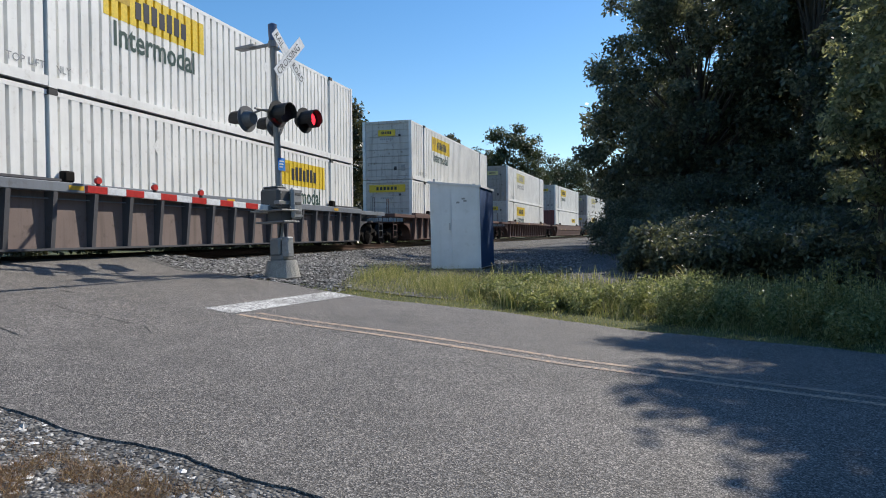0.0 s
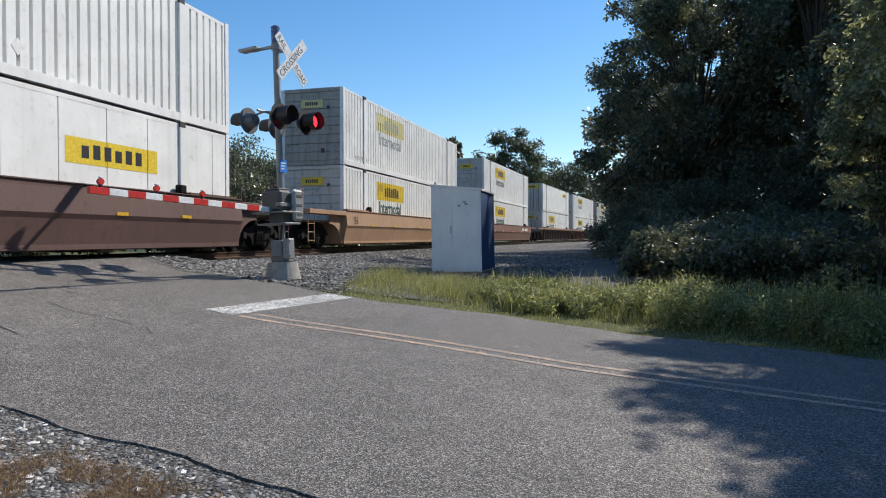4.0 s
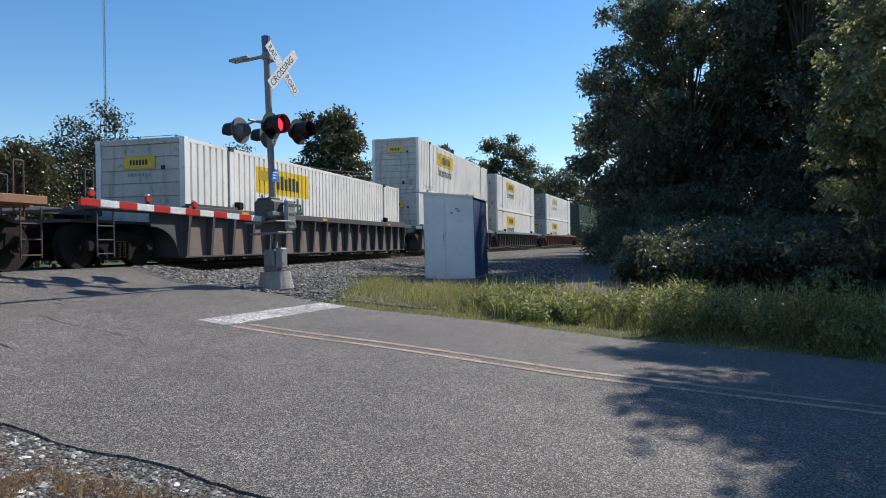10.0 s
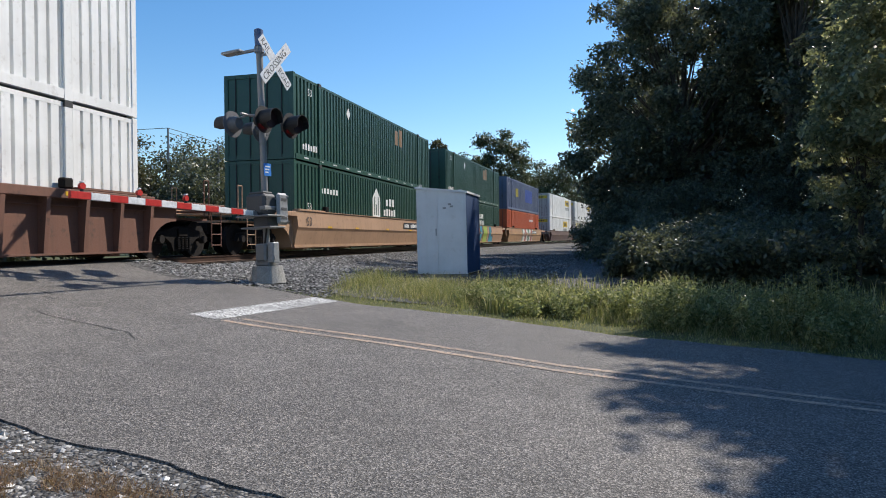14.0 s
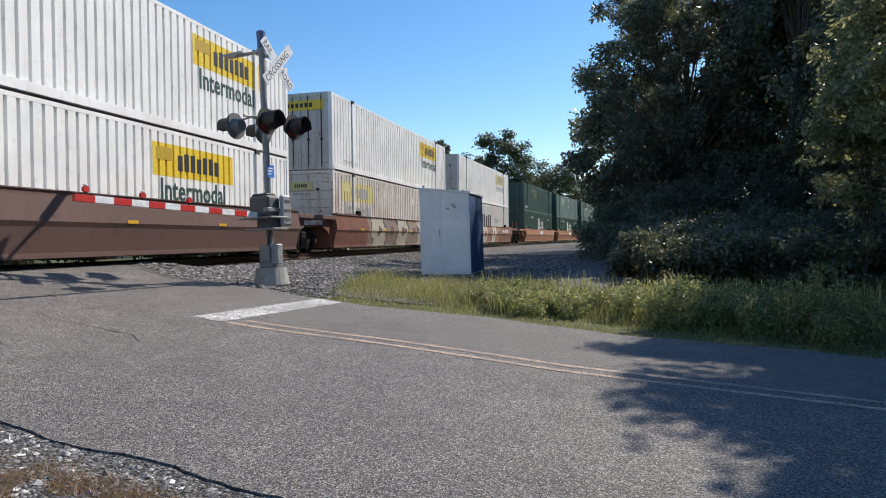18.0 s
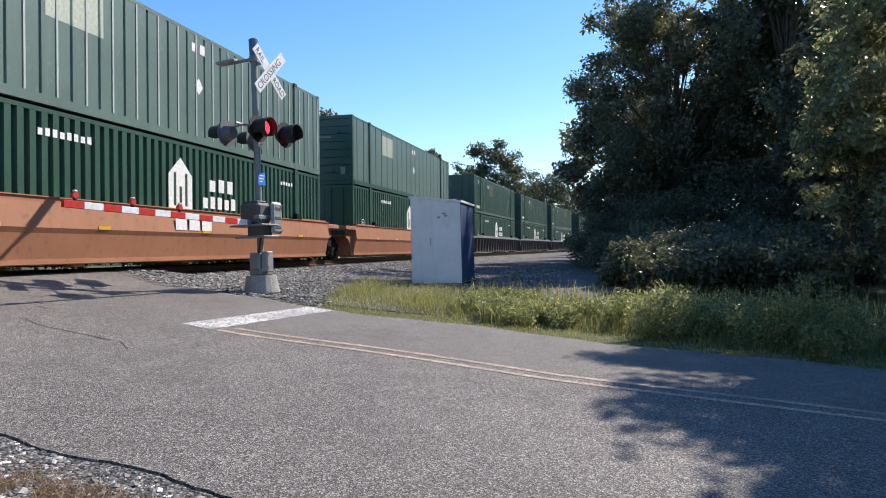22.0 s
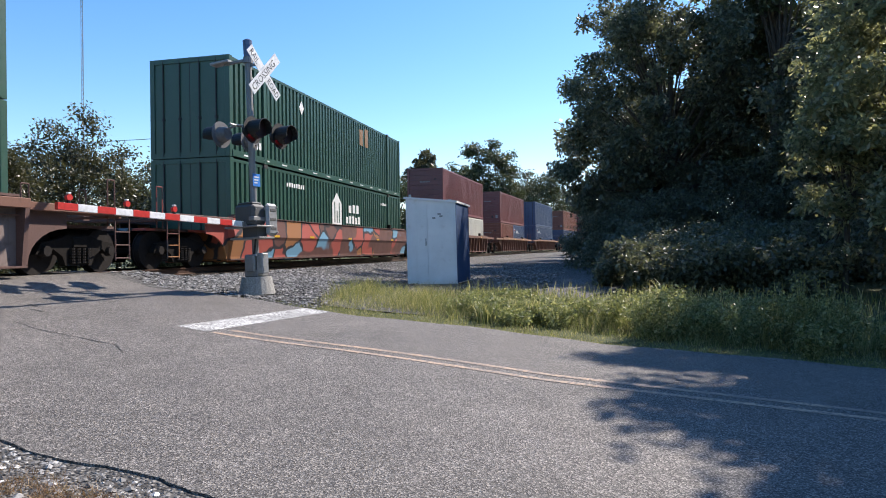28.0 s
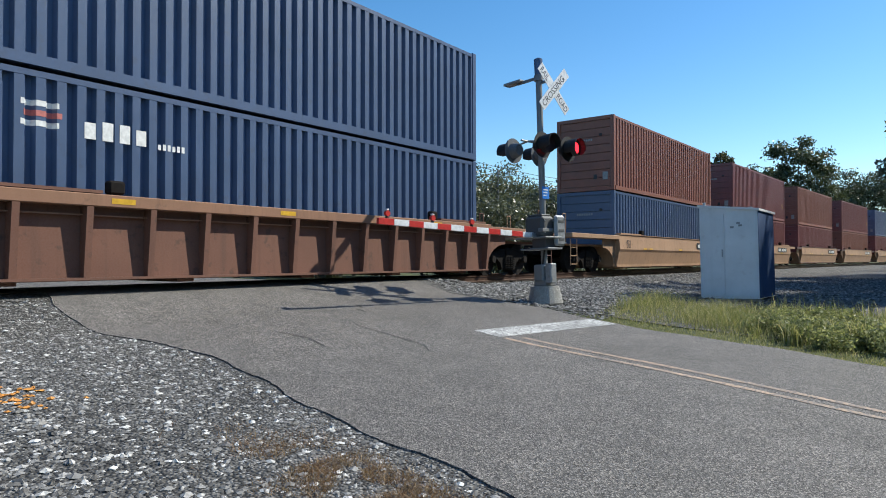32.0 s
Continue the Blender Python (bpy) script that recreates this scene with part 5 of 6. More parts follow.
rod(bm, (0.05, -0.12, 0.80), (0.10, -0.10, 1.13), 0.02, n=6)
part("cable", bm, BLACK, signal)
gate = new("gate_arm", None)
gate.parent = signal
gate.matrix_basis = pose(-0.05, -0.30, 1.44, -2.1, 0, 0)
seg = 0.335
for i in range(12):
    y1, y0 = -i * seg, -(i + 1) * seg
    part("red_stripe" if i % 2 else "white_stripe", B(-0.035, 0.035, y0, y1, -0.055, 0.055, bevel=0.004), STRIPERED if i % 2 else SIGNWHITE, gate)
part("arm_holder", B(-0.06, 0.06, -0.05, 0.45, -0.04, 0.04), GALV, gate)
for y in (-3.82, -2.78, -1.78):
    bm = bmesh.new()
    rod(bm, (0, y, 0.055), (0, y, 0.10), 0.03, n=8)
    lamp = part("gate_lamp", bm, BLACK, gate)
    bm = disc(bmesh.new(), -0.03, y, 0.145, 0.05, 0.06, 12)
    part("lamp_lens", bm, STRIPERED, lamp, "red lamp lens")
    part("lamp_cap", B(-0.03, 0.03, y - 0.03, y + 0.03, 0.195, 0.225, bevel=0.01), SIGNWHITE, lamp)

# ---- equipment hut ----
HUT = (-5.3, 17.8)
hz_ = gz(HUT[0] + 0.7, HUT[1] + 0.8)
hut = thing("equipment_hut", pose(HUT[0], HUT[1], hz_, 0, -1.0, 1.0), "white metal railway equipment hut with a blue side", "equipment hut")
W_, D_, HL, HR = 1.40, 1.9, 2.36, 2.20
bm = bmesh.new()
prism(bm, [(0, 0), (W_, 0), (W_, HR), (0, HL)], "y", 0.0, D_)
part("body", bm, SHEDWHITE, hut)
bm = bmesh.new()
prism(bm, [(0.0, 0.02), (D_, 0.02), (D_, HR - 0.01), (0.0, HR - 0.01)], "x", W_ + 0.003, W_ + 0.012)
part("side_panel", bm, SHEDBLUE, hut, "dark blue painted side panel")
bm = bmesh.new()
prism(bm, [(-0.04, HL + 0.005), (W_ + 0.05, HR + 0.005 - 0.01), (W_ + 0.05, HR + 0.05), (-0.04, HL + 0.06)], "y", -0.06, D_ + 0.05)
part("roof", bm, SHEDWHITE, hut)
door = part("door", B(0.02, 0.60, -0.018, -0.002, 0.06, HR - 0.05), SHEDWHITE, hut)
door2 = part("door", B(0.615, W_ - 0.03, -0.018, -0.002, 0.06, HR - 0.05), SHEDWHITE, hut)
part("handle", B(0.54, 0.57, -0.05, -0.018, 1.05, 1.25, bevel=0.006), STEEL, door)
for x, z in ((0.75, 1.78), (0.9, 1.88), (0.95, 1.82)):
    part("worn_mark", B(x, x + 0.09, -0.0195, -0.0185, z, z + 0.05), GREYINK, door2)
part("roof_lug", B(0.08, 0.14, 0.05, 0.1, HL + 0.04, HL + 0.12), STEEL, hut)
part("roof_lug", B(W_ - 0.2, W_ - 0.12, 0.0, 0.06, HR + 0.05, HR + 0.1), STEEL, hut)
part("skid", B(0.0, W_, 0.05, 0.2, -0.12, 0.0), GALV, hut)

# ---- loose stone, grass, weeds ----
rng = np.random.default_rng(7)


def scatter(name, pts, sizes, material, label, lift=0.3):
    """Angular stones, each a dented octahedron with a split top."""
    base = np.array([(1, 0, 0), (0, 1, 0), (-1, 0, 0), (0, -1, 0), (0, 0, 1), (0, 0, -1), (.75, .75, .45), (-.75, .75, .35), (-.75, -.75, .45), (.75, -.75, .4)], float)
    tris = np.array([(0, 6, 4), (6, 1, 4), (1, 7, 4), (7, 2, 4), (2, 8, 4), (8, 3, 4), (3, 9, 4), (9, 0, 4), (0, 1, 6), (1, 2, 7), (2, 3, 8), (3, 0, 9), (1, 0, 5), (2, 1, 5), (3, 2, 5), (0, 3, 5)])
    n = len(pts)
    v = base[None] * (1 + rng.uniform(-0.42, 0.42, (n, 10, 3)))
    v = v * np.stack([rng.uniform(0.7, 1.2, n), rng.uniform(0.6, 1.0, n), rng.uniform(0.25, 0.7, n)], -1)[:, None]
    a = rng.uniform(0, 6.283, n)
    c, s = np.cos(a)[:, None], np.sin(a)[:, None]
    v = np.stack([v[..., 0] * c - v[..., 1] * s, v[..., 0] * s + v[..., 1] * c, v[..., 2]], -1) * sizes[:, None, None]
    v = v + np.stack([pts[:, 0], pts[:, 1], ground_z(pts[:, 0], pts[:, 1]) + sizes * lift - 0.012], -1)[:, None]
    f = tris[None] + (np.arange(n) * 10)[:, None, None]
    me = fast_mesh(name, v.reshape(-1, 3), f.reshape(-1, 3), material)
    me.shade_flat()
    ob = new(name, me)
    return tagged(ob, label, "gravel", kind="stuff")


def in_road(s0, s1, n0, n1, count):
    return rng.uniform(s0, s1, count), rng.uniform(n0, n1, count)


def sn_to_xy(s, n):
    return np.stack([s * DX + n * NX, s * DY + n * NY], -1)


s_, n_ = in_road(-10.4, 1.4, 0.2, 2.8, 42000)
edge = 2.85 - 0.92 * ramped(-7.3, -10.3, s_) + 0.05 * np.sin(s_ * 1.7) + 0.03 * np.sin(s_ * 5.1)
ok = (n_ < edge - rng.uniform(-0.05, 0.05, len(s_)) ** 2 * 12) & (rng.uniform(0, 1, len(s_)) > ramped(-2.2, 1.4, s_)) & (rng.uniform(0, 1, len(s_)) < ramped(0.0, 0.9, n_ + 0.2 * np.sin(s_ * 1.3)))
scatter("shoulder_stones", sn_to_xy(s_, n_)[ok], np.minimum(rng.gamma(1.6, 0.0055, ok.sum()) + 0.005, 0.032), STONES, "loose grey and white crushed stones on the shoulder")
s_, n_ = in_road(-13, -4, -1.5, 1.0, 9000)
scatter("shoulder_stones", sn_to_xy(s_, n_), np.minimum(rng.gamma(1.7, 0.0075, 9000) + 0.007, 0.04), STONES, "loose grey and white crushed stones on the shoulder")
orange_ = plain("marking_orange", (0.62, 0.27, 0.06))
p_ = np.stack([rng.normal(-6.05, 0.22, 40), rng.normal(2.15, 0.12, 40)], -1)
scatter("marked_stones", p_, rng.uniform(0.02, 0.04, 40), orange_, "stones sprayed orange on the gravel shoulder", 0.6)
y_ = rng.uniform(11.2, 34, 9000)
x_ = track_x(y_) + rng.uniform(0.95, 3.4, 9000)
keep = (x_ * NX + y_ * NY) > 10.2
scatter("ballast_stones", np.stack([x_, y_], -1)[keep], rng.uniform(0.025, 0.055, keep.sum()), BALLAST_STONES, "dark angular ballast stones beside the rails")
y_ = rng.uniform(10.8, 18, 6500)
x_ = rng.uniform(-9.4, -5.0, 6500)
nn_ = x_ * NX + y_ * NY
keep = (nn_ > 10.12) & (x_ + 0.25 * (y_ - 11) < -5.0)
scatter("ballast_stones", np.stack([x_, y_], -1)[keep], rng.uniform(0.02, 0.045, keep.sum()), BALLAST_STONES, "dark angular ballast stones round the mast")

y_ = rng.uniform(15.5, 42, 9000)
x_ = track_x(y_) + rng.uniform(3.2, 10.0, 9000)
scatter("yard_stones", np.stack([x_, y_], -1), rng.uniform(0.02, 0.05, 9000), BALLAST_STONES, "loose grey gravel on the strip beside the railway")


def blades(name, pts, heights, widths, material, label, bend=0.5):
    """Bent, tapering blades of grass."""
    n = len(pts)
    a, b = rng.uniform(0, 6.283, n), rng.uniform(0, 6.283, n)
    lean_ = rng.uniform(0.1, 1.0, n) * bend * heights
    z = ground_z(pts[:, 0], pts[:, 1]) - 0.03
    across = np.stack([np.cos(a), np.sin(a), 0 * a], -1) * widths[:, None] / 2
    out = np.stack([np.cos(b), np.sin(b), 0 * b], -1) * lean_[:, None]
    root = np.stack([pts[:, 0], pts[:, 1], z], -1)
    up = np.zeros((n, 3))
    up[:, 2] = heights
    mid = root + up * 0.55 + out * 0.3
    tip = root + up + out
    v = np.stack([root - across, root + across, mid - across * 0.8, mid + across * 0.8, tip - across * 0.08, tip + across * 0.08], 1)
    f = np.array([(0, 1, 3, 2), (2, 3, 5, 4)])[None] + (np.arange(n) * 6)[:, None, None]
    ob = new(name, fast_mesh(name, v.reshape(-1, 3), f.reshape(-1, 4), material))
    return tagged(ob, label, "grass", kind="stuff")


def leaf_cloud(centres, spread, sizes, droop=0.4, rg=rng):
    """Corners of small leaves round the given centres."""
    n = len(centres)
    p = centres + np.clip(rg.normal(0, 0.75, (n, 3)), -1.25, 1.25) * spread * np.array((1, 1, 0.75))
    nrm = rg.normal(0, 1, (n, 3))
    nrm[:, 2] = np.abs(nrm[:, 2]) + 0.2
    nrm /= np.linalg.norm(nrm, axis=1, keepdims=True)
    t = np.cross(nrm, rg.normal(0, 1, (n, 3)))
    t /= np.linalg.norm(t, axis=1, keepdims=True) + 1e-9
    t[:, 2] -= droop * rg.uniform(0, 1, n)
    b = np.cross(nrm, t)
    L, W = sizes[:, None], sizes[:, None] * 0.5
    v = np.stack([p, p + t * L * 0.5 + b * W * 0.5, p + t * L, p + t * L * 0.5 - b * W * 0.5], 1)
    return v.reshape(-1, 3), np.arange(n * 4).reshape(n, 4)


# verge
m_ = 60000
s_ = rng.uniform(-8.6, 9.0, m_)
n_ = 10.08 + rng.power(0.8, m_) * 4.4
clear = (n_ - 10.0) > 0.9 * ramped(-7.4, -9.0, s_) * 5
patchy = np.array([noise.noise((a * 0.9, b * 0.9, 3.0)) for a, b in zip(s_, n_)])
hh_ = (0.03 + 0.19 * ramped(10.7, 12.2, n_ + 0.6 * patchy) + 0.05 * ramped(-5, 0, s_) * ramped(10.7, 11.6, n_)) * rng.uniform(0.4, 1.5, m_) * (1.0 + 0.9 * patchy)
blades("verge_grass", sn_to_xy(s_, n_)[clear], hh_[clear], rng.uniform(0.004, 0.011, clear.sum()), GRASS, "sunlit green and straw-coloured grass along the road", 1.0)
m_ = 12000
x_, y_ = rng.uniform(-4.4, 14, m_), rng.uniform(14.5, 27, m_)
ok = (x_ > -3.6 + 0.12 * (y_ - 14)) & (y_ < 16.5)
blades("meadow_grass", np.stack([x_, y_], -1)[ok], rng.uniform(0.15, 0.5, ok.sum()), rng.uniform(0.01, 0.02, ok.sum()), GRASS, "rough green grass under the trees")
m_ = 17000
x_, y_ = rng.normal(-2.9, 0.6, m_), rng.normal(2.84, 0.22, m_)
ok = ((x_ * NX + y_ * NY) < 2.62) & (np.array([noise.noise((a * 3, b * 3, 1.0)) for a, b in zip(x_, y_)]) > -0.12)
blades("dead_grass", np.stack([x_, y_], -1)[ok], rng.uniform(0.025, 0.085, ok.sum()), rng.uniform(0.002, 0.005, ok.sum()), DEADGRASS, "brown dead grass on the gravel shoulder", 1.6)
m_ = 2600
s_, n_ = rng.uniform(-9.5, 0.5, m_), rng.normal(2.68, 0.09, m_)
ok = n_ < 2.84 - 0.92 * ramped(-7.3, -10.3, s_) + 0.05 * np.sin(s_ * 1.7)
blades("dead_grass", sn_to_xy(s_, n_)[ok], rng.uniform(0.015, 0.05, ok.sum()), rng.uniform(0.003, 0.006, ok.sum()), DEADGRASS, "brown dead grass along the asphalt edge", 1.6)


def weed(x, y, h, r, n, material, label, stalks=7):
    """A leafy weed: thin stalks with leaves along them."""
    z = gz(x, y) - 0.03
    root = thing("weed", pose(x, y, z), label, "weed", "roadside weeds")
    bm = bmesh.new()
    cs = []
    for k in range(stalks):
        a, q = random.uniform(0, 6.28), random.uniform(0.2, 1.0) * r
        top = Vector((math.cos(a) * q, math.sin(a) * q, h * random.uniform(0.7, 1.1)))
        base = Vector((math.cos(a) * q * 0.3, math.sin(a) * q * 0.3, 0))
        rod(bm, base, top, 0.008, 0.003, 4)
        for j in range(n // stalks):
            cs.append(base.lerp(top, random.uniform(0.15, 1.0)))
    part("stalk", bm, material, root)["kind"] = "stuff"
    v, f = leaf_cloud(np.array([c[:] for c in cs]), 0.055 + 0.05 * r, rng.uniform(0.035, 0.075, len(cs)))
    part("leaves", fast_mesh("leaves", v, f, material), None, root)
    return root


for i in range(100):
    s = random.uniform(-5.6, 1.4)
    n = random.uniform(11.0, 13.7) + 0.5 * ramped(-3, -5.4, s)
    x, y = road_xy(s, n)
    weed(x, y, random.uniform(0.7, 1.15) * (0.32 + 0.34 * ramped(-4.0, -1.5, s)), random.uniform(0.3, 0.55), 800, WEED, "leafy green roadside weed in the sun")
def tussock(x, y, h, blades_, label):
    """A clump of long arching grass."""
    root = thing("grass_tussock", pose(x, y, gz(x, y) - 0.03), label, "grass", "roadside weeds")
    vs, fs = [], []
    for k in range(blades_):
        a, up, out = random.uniform(0, 6.28), h * random.uniform(0.6, 1.1), h * random.uniform(0.15, 0.8)
        w = random.uniform(0.006, 0.012)
        ox, oy = random.gauss(0, 0.07), random.gauss(0, 0.07)
        for j in range(6):
            q = j / 5
            r_, z_ = out * q ** 1.8, up * (1 - (1 - q) ** 1.7) - 0.25 * out * q ** 4
            for e in (-1, 1):
                d = e * w * (1 - 0.85 * q)
                vs.append((ox + math.cos(a) * r_ - math.sin(a) * d, oy + math.sin(a) * r_ + math.cos(a) * d, z_))
            if j:
                i = len(vs) - 4
                fs.append((i, i + 1, i + 3, i + 2))
    ob = part("foliage", mesh_of("foliage", vs, fs, GRASS), None, root)
    ob["kind"] = "stuff"
    return root


for i in range(6):
    weed(2.75 + random.gauss(0, 0.3), 11.0 + random.gauss(0, 0.15), random.uniform(0.85, 1.2), 0.20, 320, GOLD, "tall feathery goldenrod beside the road", 7)
tussock(1.05, 13.2, 0.9, 90, "tall arching clump of pale roadside grass")
for i in range(12):
    x, y = road_xy(random.uniform(-5, 1.5), random.uniform(10.9, 13.2))
    tussock(x, y, random.uniform(0.35, 0.6), 60, "arching clump of green and straw-coloured grass")
for i in range(40):
    s, n = random.uniform(0.6, 6.0), random.uniform(10.6, 13.4)
    x, y = road_xy(s, n)
    weed(x, y, random.uniform(0.35, 0.75), random.uniform(0.2, 0.4), 500, GOLD if i % 3 else WEED, "tall goldenrod weed beside the road", 9)

# ---- trees ----
def tree(x, y, h, r, leaves, size, material, label, low=0.25, clumps=60, trunk_r=0.2, name="tree", flat=1.0, cone=0.0, fluff=0.75):
    z = gz(x, y) - 0.1
    dice, own = random.Random(round(x * 10) * 1000 + round(y * 10)), np.random.default_rng(abs(round(x * 10)) * 1000 + abs(round(y * 10)))
    root = thing(name, pose(x, y, z), label, "tree")
    bm = bmesh.new()
    cz, rz = h * (1 + low) / 2, h * (1 - low) / 2
    rod(bm, (0, 0, 0), (dice.uniform(-.1, .1) * r, dice.uniform(-.1, .1) * r, h * 0.45), trunk_r, trunk_r * 0.7, 10)
    rod(bm, (0, 0, h * 0.44), (dice.uniform(-.1, .1) * r, dice.uniform(-.1, .1) * r, h * 0.85), trunk_r * 0.7, trunk_r * 0.2, 8)
    cs, w = [], []
    while len(cs) < clumps:
        d = Vector((dice.gauss(0, 1), dice.gauss(0, 1), dice.gauss(0, 1))).normalized() * dice.uniform(0.35, 1.0) ** 0.6
        k = 1.0 - cone * (d.z * 0.5 + 0.5)
        bulge = 1 + 0.28 * noise.noise((d.x * 1.6 + x, d.y * 1.6 + y, d.z * 1.6))
        c = Vector((d.x * r * k * bulge, d.y * r * k * bulge * flat, cz + d.z * rz * bulge))
        cs.append(c)
        w.append(dice.uniform(0.5, 1.3))
    for c in cs[: clumps // 3]:
        rod(bm, (0, 0, max(0.25 * h, c.z * 0.55)), c, trunk_r * 0.25, trunk_r * 0.05, 5)
    part("trunk", bm, BARK, root)
    w = np.array(w)
    pick = own.choice(clumps, leaves, p=w / w.sum())
    cl = np.array([c[:] for c in cs])[pick]
    v, f = leaf_cloud(cl, (fluff * r / clumps ** 0.333 * w[pick])[:, None], own.uniform(0.7, 1.3, leaves) * size, rg=own)
    part("crown", fast_mesh("crown", v, f, material), None, root)
    return root


DARK_ = "large dark leafy tree seen against the light"
tree(3.3, 36.5, 15.0, 5.6, 110000, 0.20, LEAF_DARK, DARK_, 0.02, 300, 0.3, fluff=0.62)
tree(8.6, 36.5, 16.0, 4.6, 60000, 0.22, LEAF, "large leafy tree behind the road", 0.0, 200, 0.3, fluff=0.7)
tree(12.6, 33.0, 13.5, 4.4, 40000, 0.24, LEAF_DARK, "tall dark tree in the wood behind the road", 0.0, 160, 0.25, fluff=0.8)
tree(8.9, 27.3, 11.5, 3.1, 34000, 0.20, LEAF_DARK, "tall dark tree in the wood behind the road", 0.02, 130, 0.22, fluff=0.8)
tree(11.2, 26.8, 12.0, 3.3, 30000, 0.22, LEAF_DARK, "tall dark tree in the wood behind the road", 0.0, 120, 0.22, fluff=0.8)
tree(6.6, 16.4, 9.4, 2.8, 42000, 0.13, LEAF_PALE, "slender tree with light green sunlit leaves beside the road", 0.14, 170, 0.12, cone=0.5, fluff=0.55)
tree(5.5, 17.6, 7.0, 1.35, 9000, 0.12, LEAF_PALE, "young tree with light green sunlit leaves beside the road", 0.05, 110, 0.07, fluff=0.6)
# added tree: its high crown blocks the sun from the hut's blue side
tree(7.8, 33.2, 19.0, 2.3, 22000, 0.24, LEAF_DARK, "tall dark high-crowned tree added to shade the hut", 0.66, 110, 0.25, fluff=0.8)
tree(13.4, 16.9, 12.5, 3.9, 60000, 0.30, LEAF_DARK, "tall leafy tree overhanging the road", 0.15, 160, 0.25, fluff=0.9)
tree(10.1, 12.3, 12.2, 3.0, 58000, 0.28, LEAF_DARK, "tall leafy tree overhanging the road", 0.3, 120, 0.25, fluff=0.9)
tree(10.0, 16.15, 12.2, 2.6, 44000, 0.22, LEAF_DARK, "leafy tree beside the road", 0.46, 110, 0.18, fluff=0.9)
tree(20.5, 12.5, 13.0, 5.0, 12000, 0.30, LEAF_DARK, "tall leafy tree beside the road", 0.2, 60, 0.28)
tree(6.9, 16.4, 3.3, 1.6, 7000, 0.11, LEAF_OLIVE, "dense olive-green roadside shrub", 0.02, 60, 0.07, "shrub")
for x, y, h, r in ((2.0, 46, 12, 4.5), (5.0, 58, 14, 5), (5.5, 78, 15, 5), (6.5, 100, 16, 5.5), (8.5, 122, 17, 6), (12, 146, 17, 6), (18, 170, 17, 7)):
    tree(x, y, h, r, 16000, 0.38, LEAF_DARK, "tall dark tree at the edge of the railway land", 0.02, 110, 0.3)
for x, y, h, r in ((16, 38, 15, 6), (21, 24, 14, 6), (27, 30, 15, 7), (13, 48, 16, 8), (25, 46, 16, 8), (20, 62, 17, 9)):
    tree(x, y, h, r, 9000, 0.45, LEAF_DARK, "tall dark tree in the wood behind the road", 0.02, 70, 0.3)
for x, y, h, r in ((-0.6, 33.0, 2.6, 1.8), (2.4, 30.5, 3.4, 2.4), (5.6, 29.5, 3.6, 2.6), (8.8, 27.0, 3.6, 2.6), (1.0, 38.0, 4.0, 3.0), (9.4, 21.0, 2.6, 1.8), (11.0, 17.6, 2.6, 1.6), (2.0, 25.5, 1.7, 1.7), (4.6, 24.0, 1.9, 1.9), (7.0, 22.4, 2.0, 1.8), (10.0, 31.0, 5.5, 3.0), (6.5, 33.0, 5.0, 3.0),
                   (0.7, 25.5, 1.8, 1.6), (3.3, 22.5, 1.6, 1.6), (5.9, 20.8, 1.6, 1.5), (8.4, 19.6, 1.8, 1.5), (1.1, 22.0, 1.1, 1.3),
                   (0.9, 19.0, 1.2, 1.2), (2.6, 18.6, 1.2, 1.3), (4.4, 18.0, 1.2, 1.3), (1.8, 21.0, 1.4, 1.5), (3.9, 20.5, 1.4, 1.5)):
    tree(x, y, h, r, 11000, 0.12, LEAF_DARK, "dark shrub under the trees", 0.0, 50, 0.05, "shrub")
FAR_ = "leafy tree beyond the railway"
for x, y, h, r, n, m in ((-30.3, 33.3, 9.3, 3.5, 6000, LEAF_OLIVE), (-33, 30, 6.5, 2.6, 3000, LEAF), (-28.4, 64, 15.6, 4.2, 6000, LEAF_OLIVE), (-23.6, 86.8, 15.2, 2.6, 4000, LEAF_OLIVE),
                         (-17.9, 57.3, 7.8, 2.7, 4000, LEAF), (-18.5, 108.5, 19, 5.4, 7000, LEAF), (-22.0, 100, 14, 3.0, 3000, LEAF), (-13.5, 149, 18.6, 6.6, 6000, LEAF), (-6, 182, 16.8, 6.5, 5000, LEAF_OLIVE),
                         (0, 205, 17, 7, 4000, LEAF_OLIVE), (-20, 165, 17, 7, 4000, LEAF), (-26.5, 42.4, 8.3, 3.2, 4500, LEAF_DARK), (-29, 50, 8.0, 3.4, 4000, LEAF_DARK), (-24.5, 47.5, 6.5, 2.6, 3000, LEAF_DARK),
                         (-31, 21.9, 8.8, 3.6, 6000, LEAF), (-28.2, 26.0, 6.8, 2.6, 4000, LEAF_OLIVE), (-28.7, 14.2, 9.4, 3.4, 7000, LEAF), (-30, 8.0, 9.5, 3.8, 6000, LEAF), (-38, 34, 8, 3.4, 3000, LEAF_OLIVE),
                         (-36, 44, 7.5, 3.2, 3000, LEAF_DARK), (-34, 57, 9, 3.6, 3000, LEAF_DARK), (-34, 75, 11, 4, 3000, LEAF_OLIVE), (-38, 0, 10, 4, 3500, LEAF), (-42, 18, 10, 4, 3000, LEAF_DARK)):
    tree(x, y, h, r * 0.95, n * 4, 0.20 if y < 60 else 0.42, m, FAR_, 0.05, 150, 0.2, fluff=0.9)
for x, y, h, r in ((-24.0, 36.0, 6.8, 3.6), (-28.5, 38.5, 7.6, 4.0), (-21.5, 39.5, 6.2, 3.2)):
    tree(x, y, h, r, 18000, 0.22, LEAF_DARK, "dense dark tree beyond the railway", 0.0, 110, 0.18, fluff=0.9)
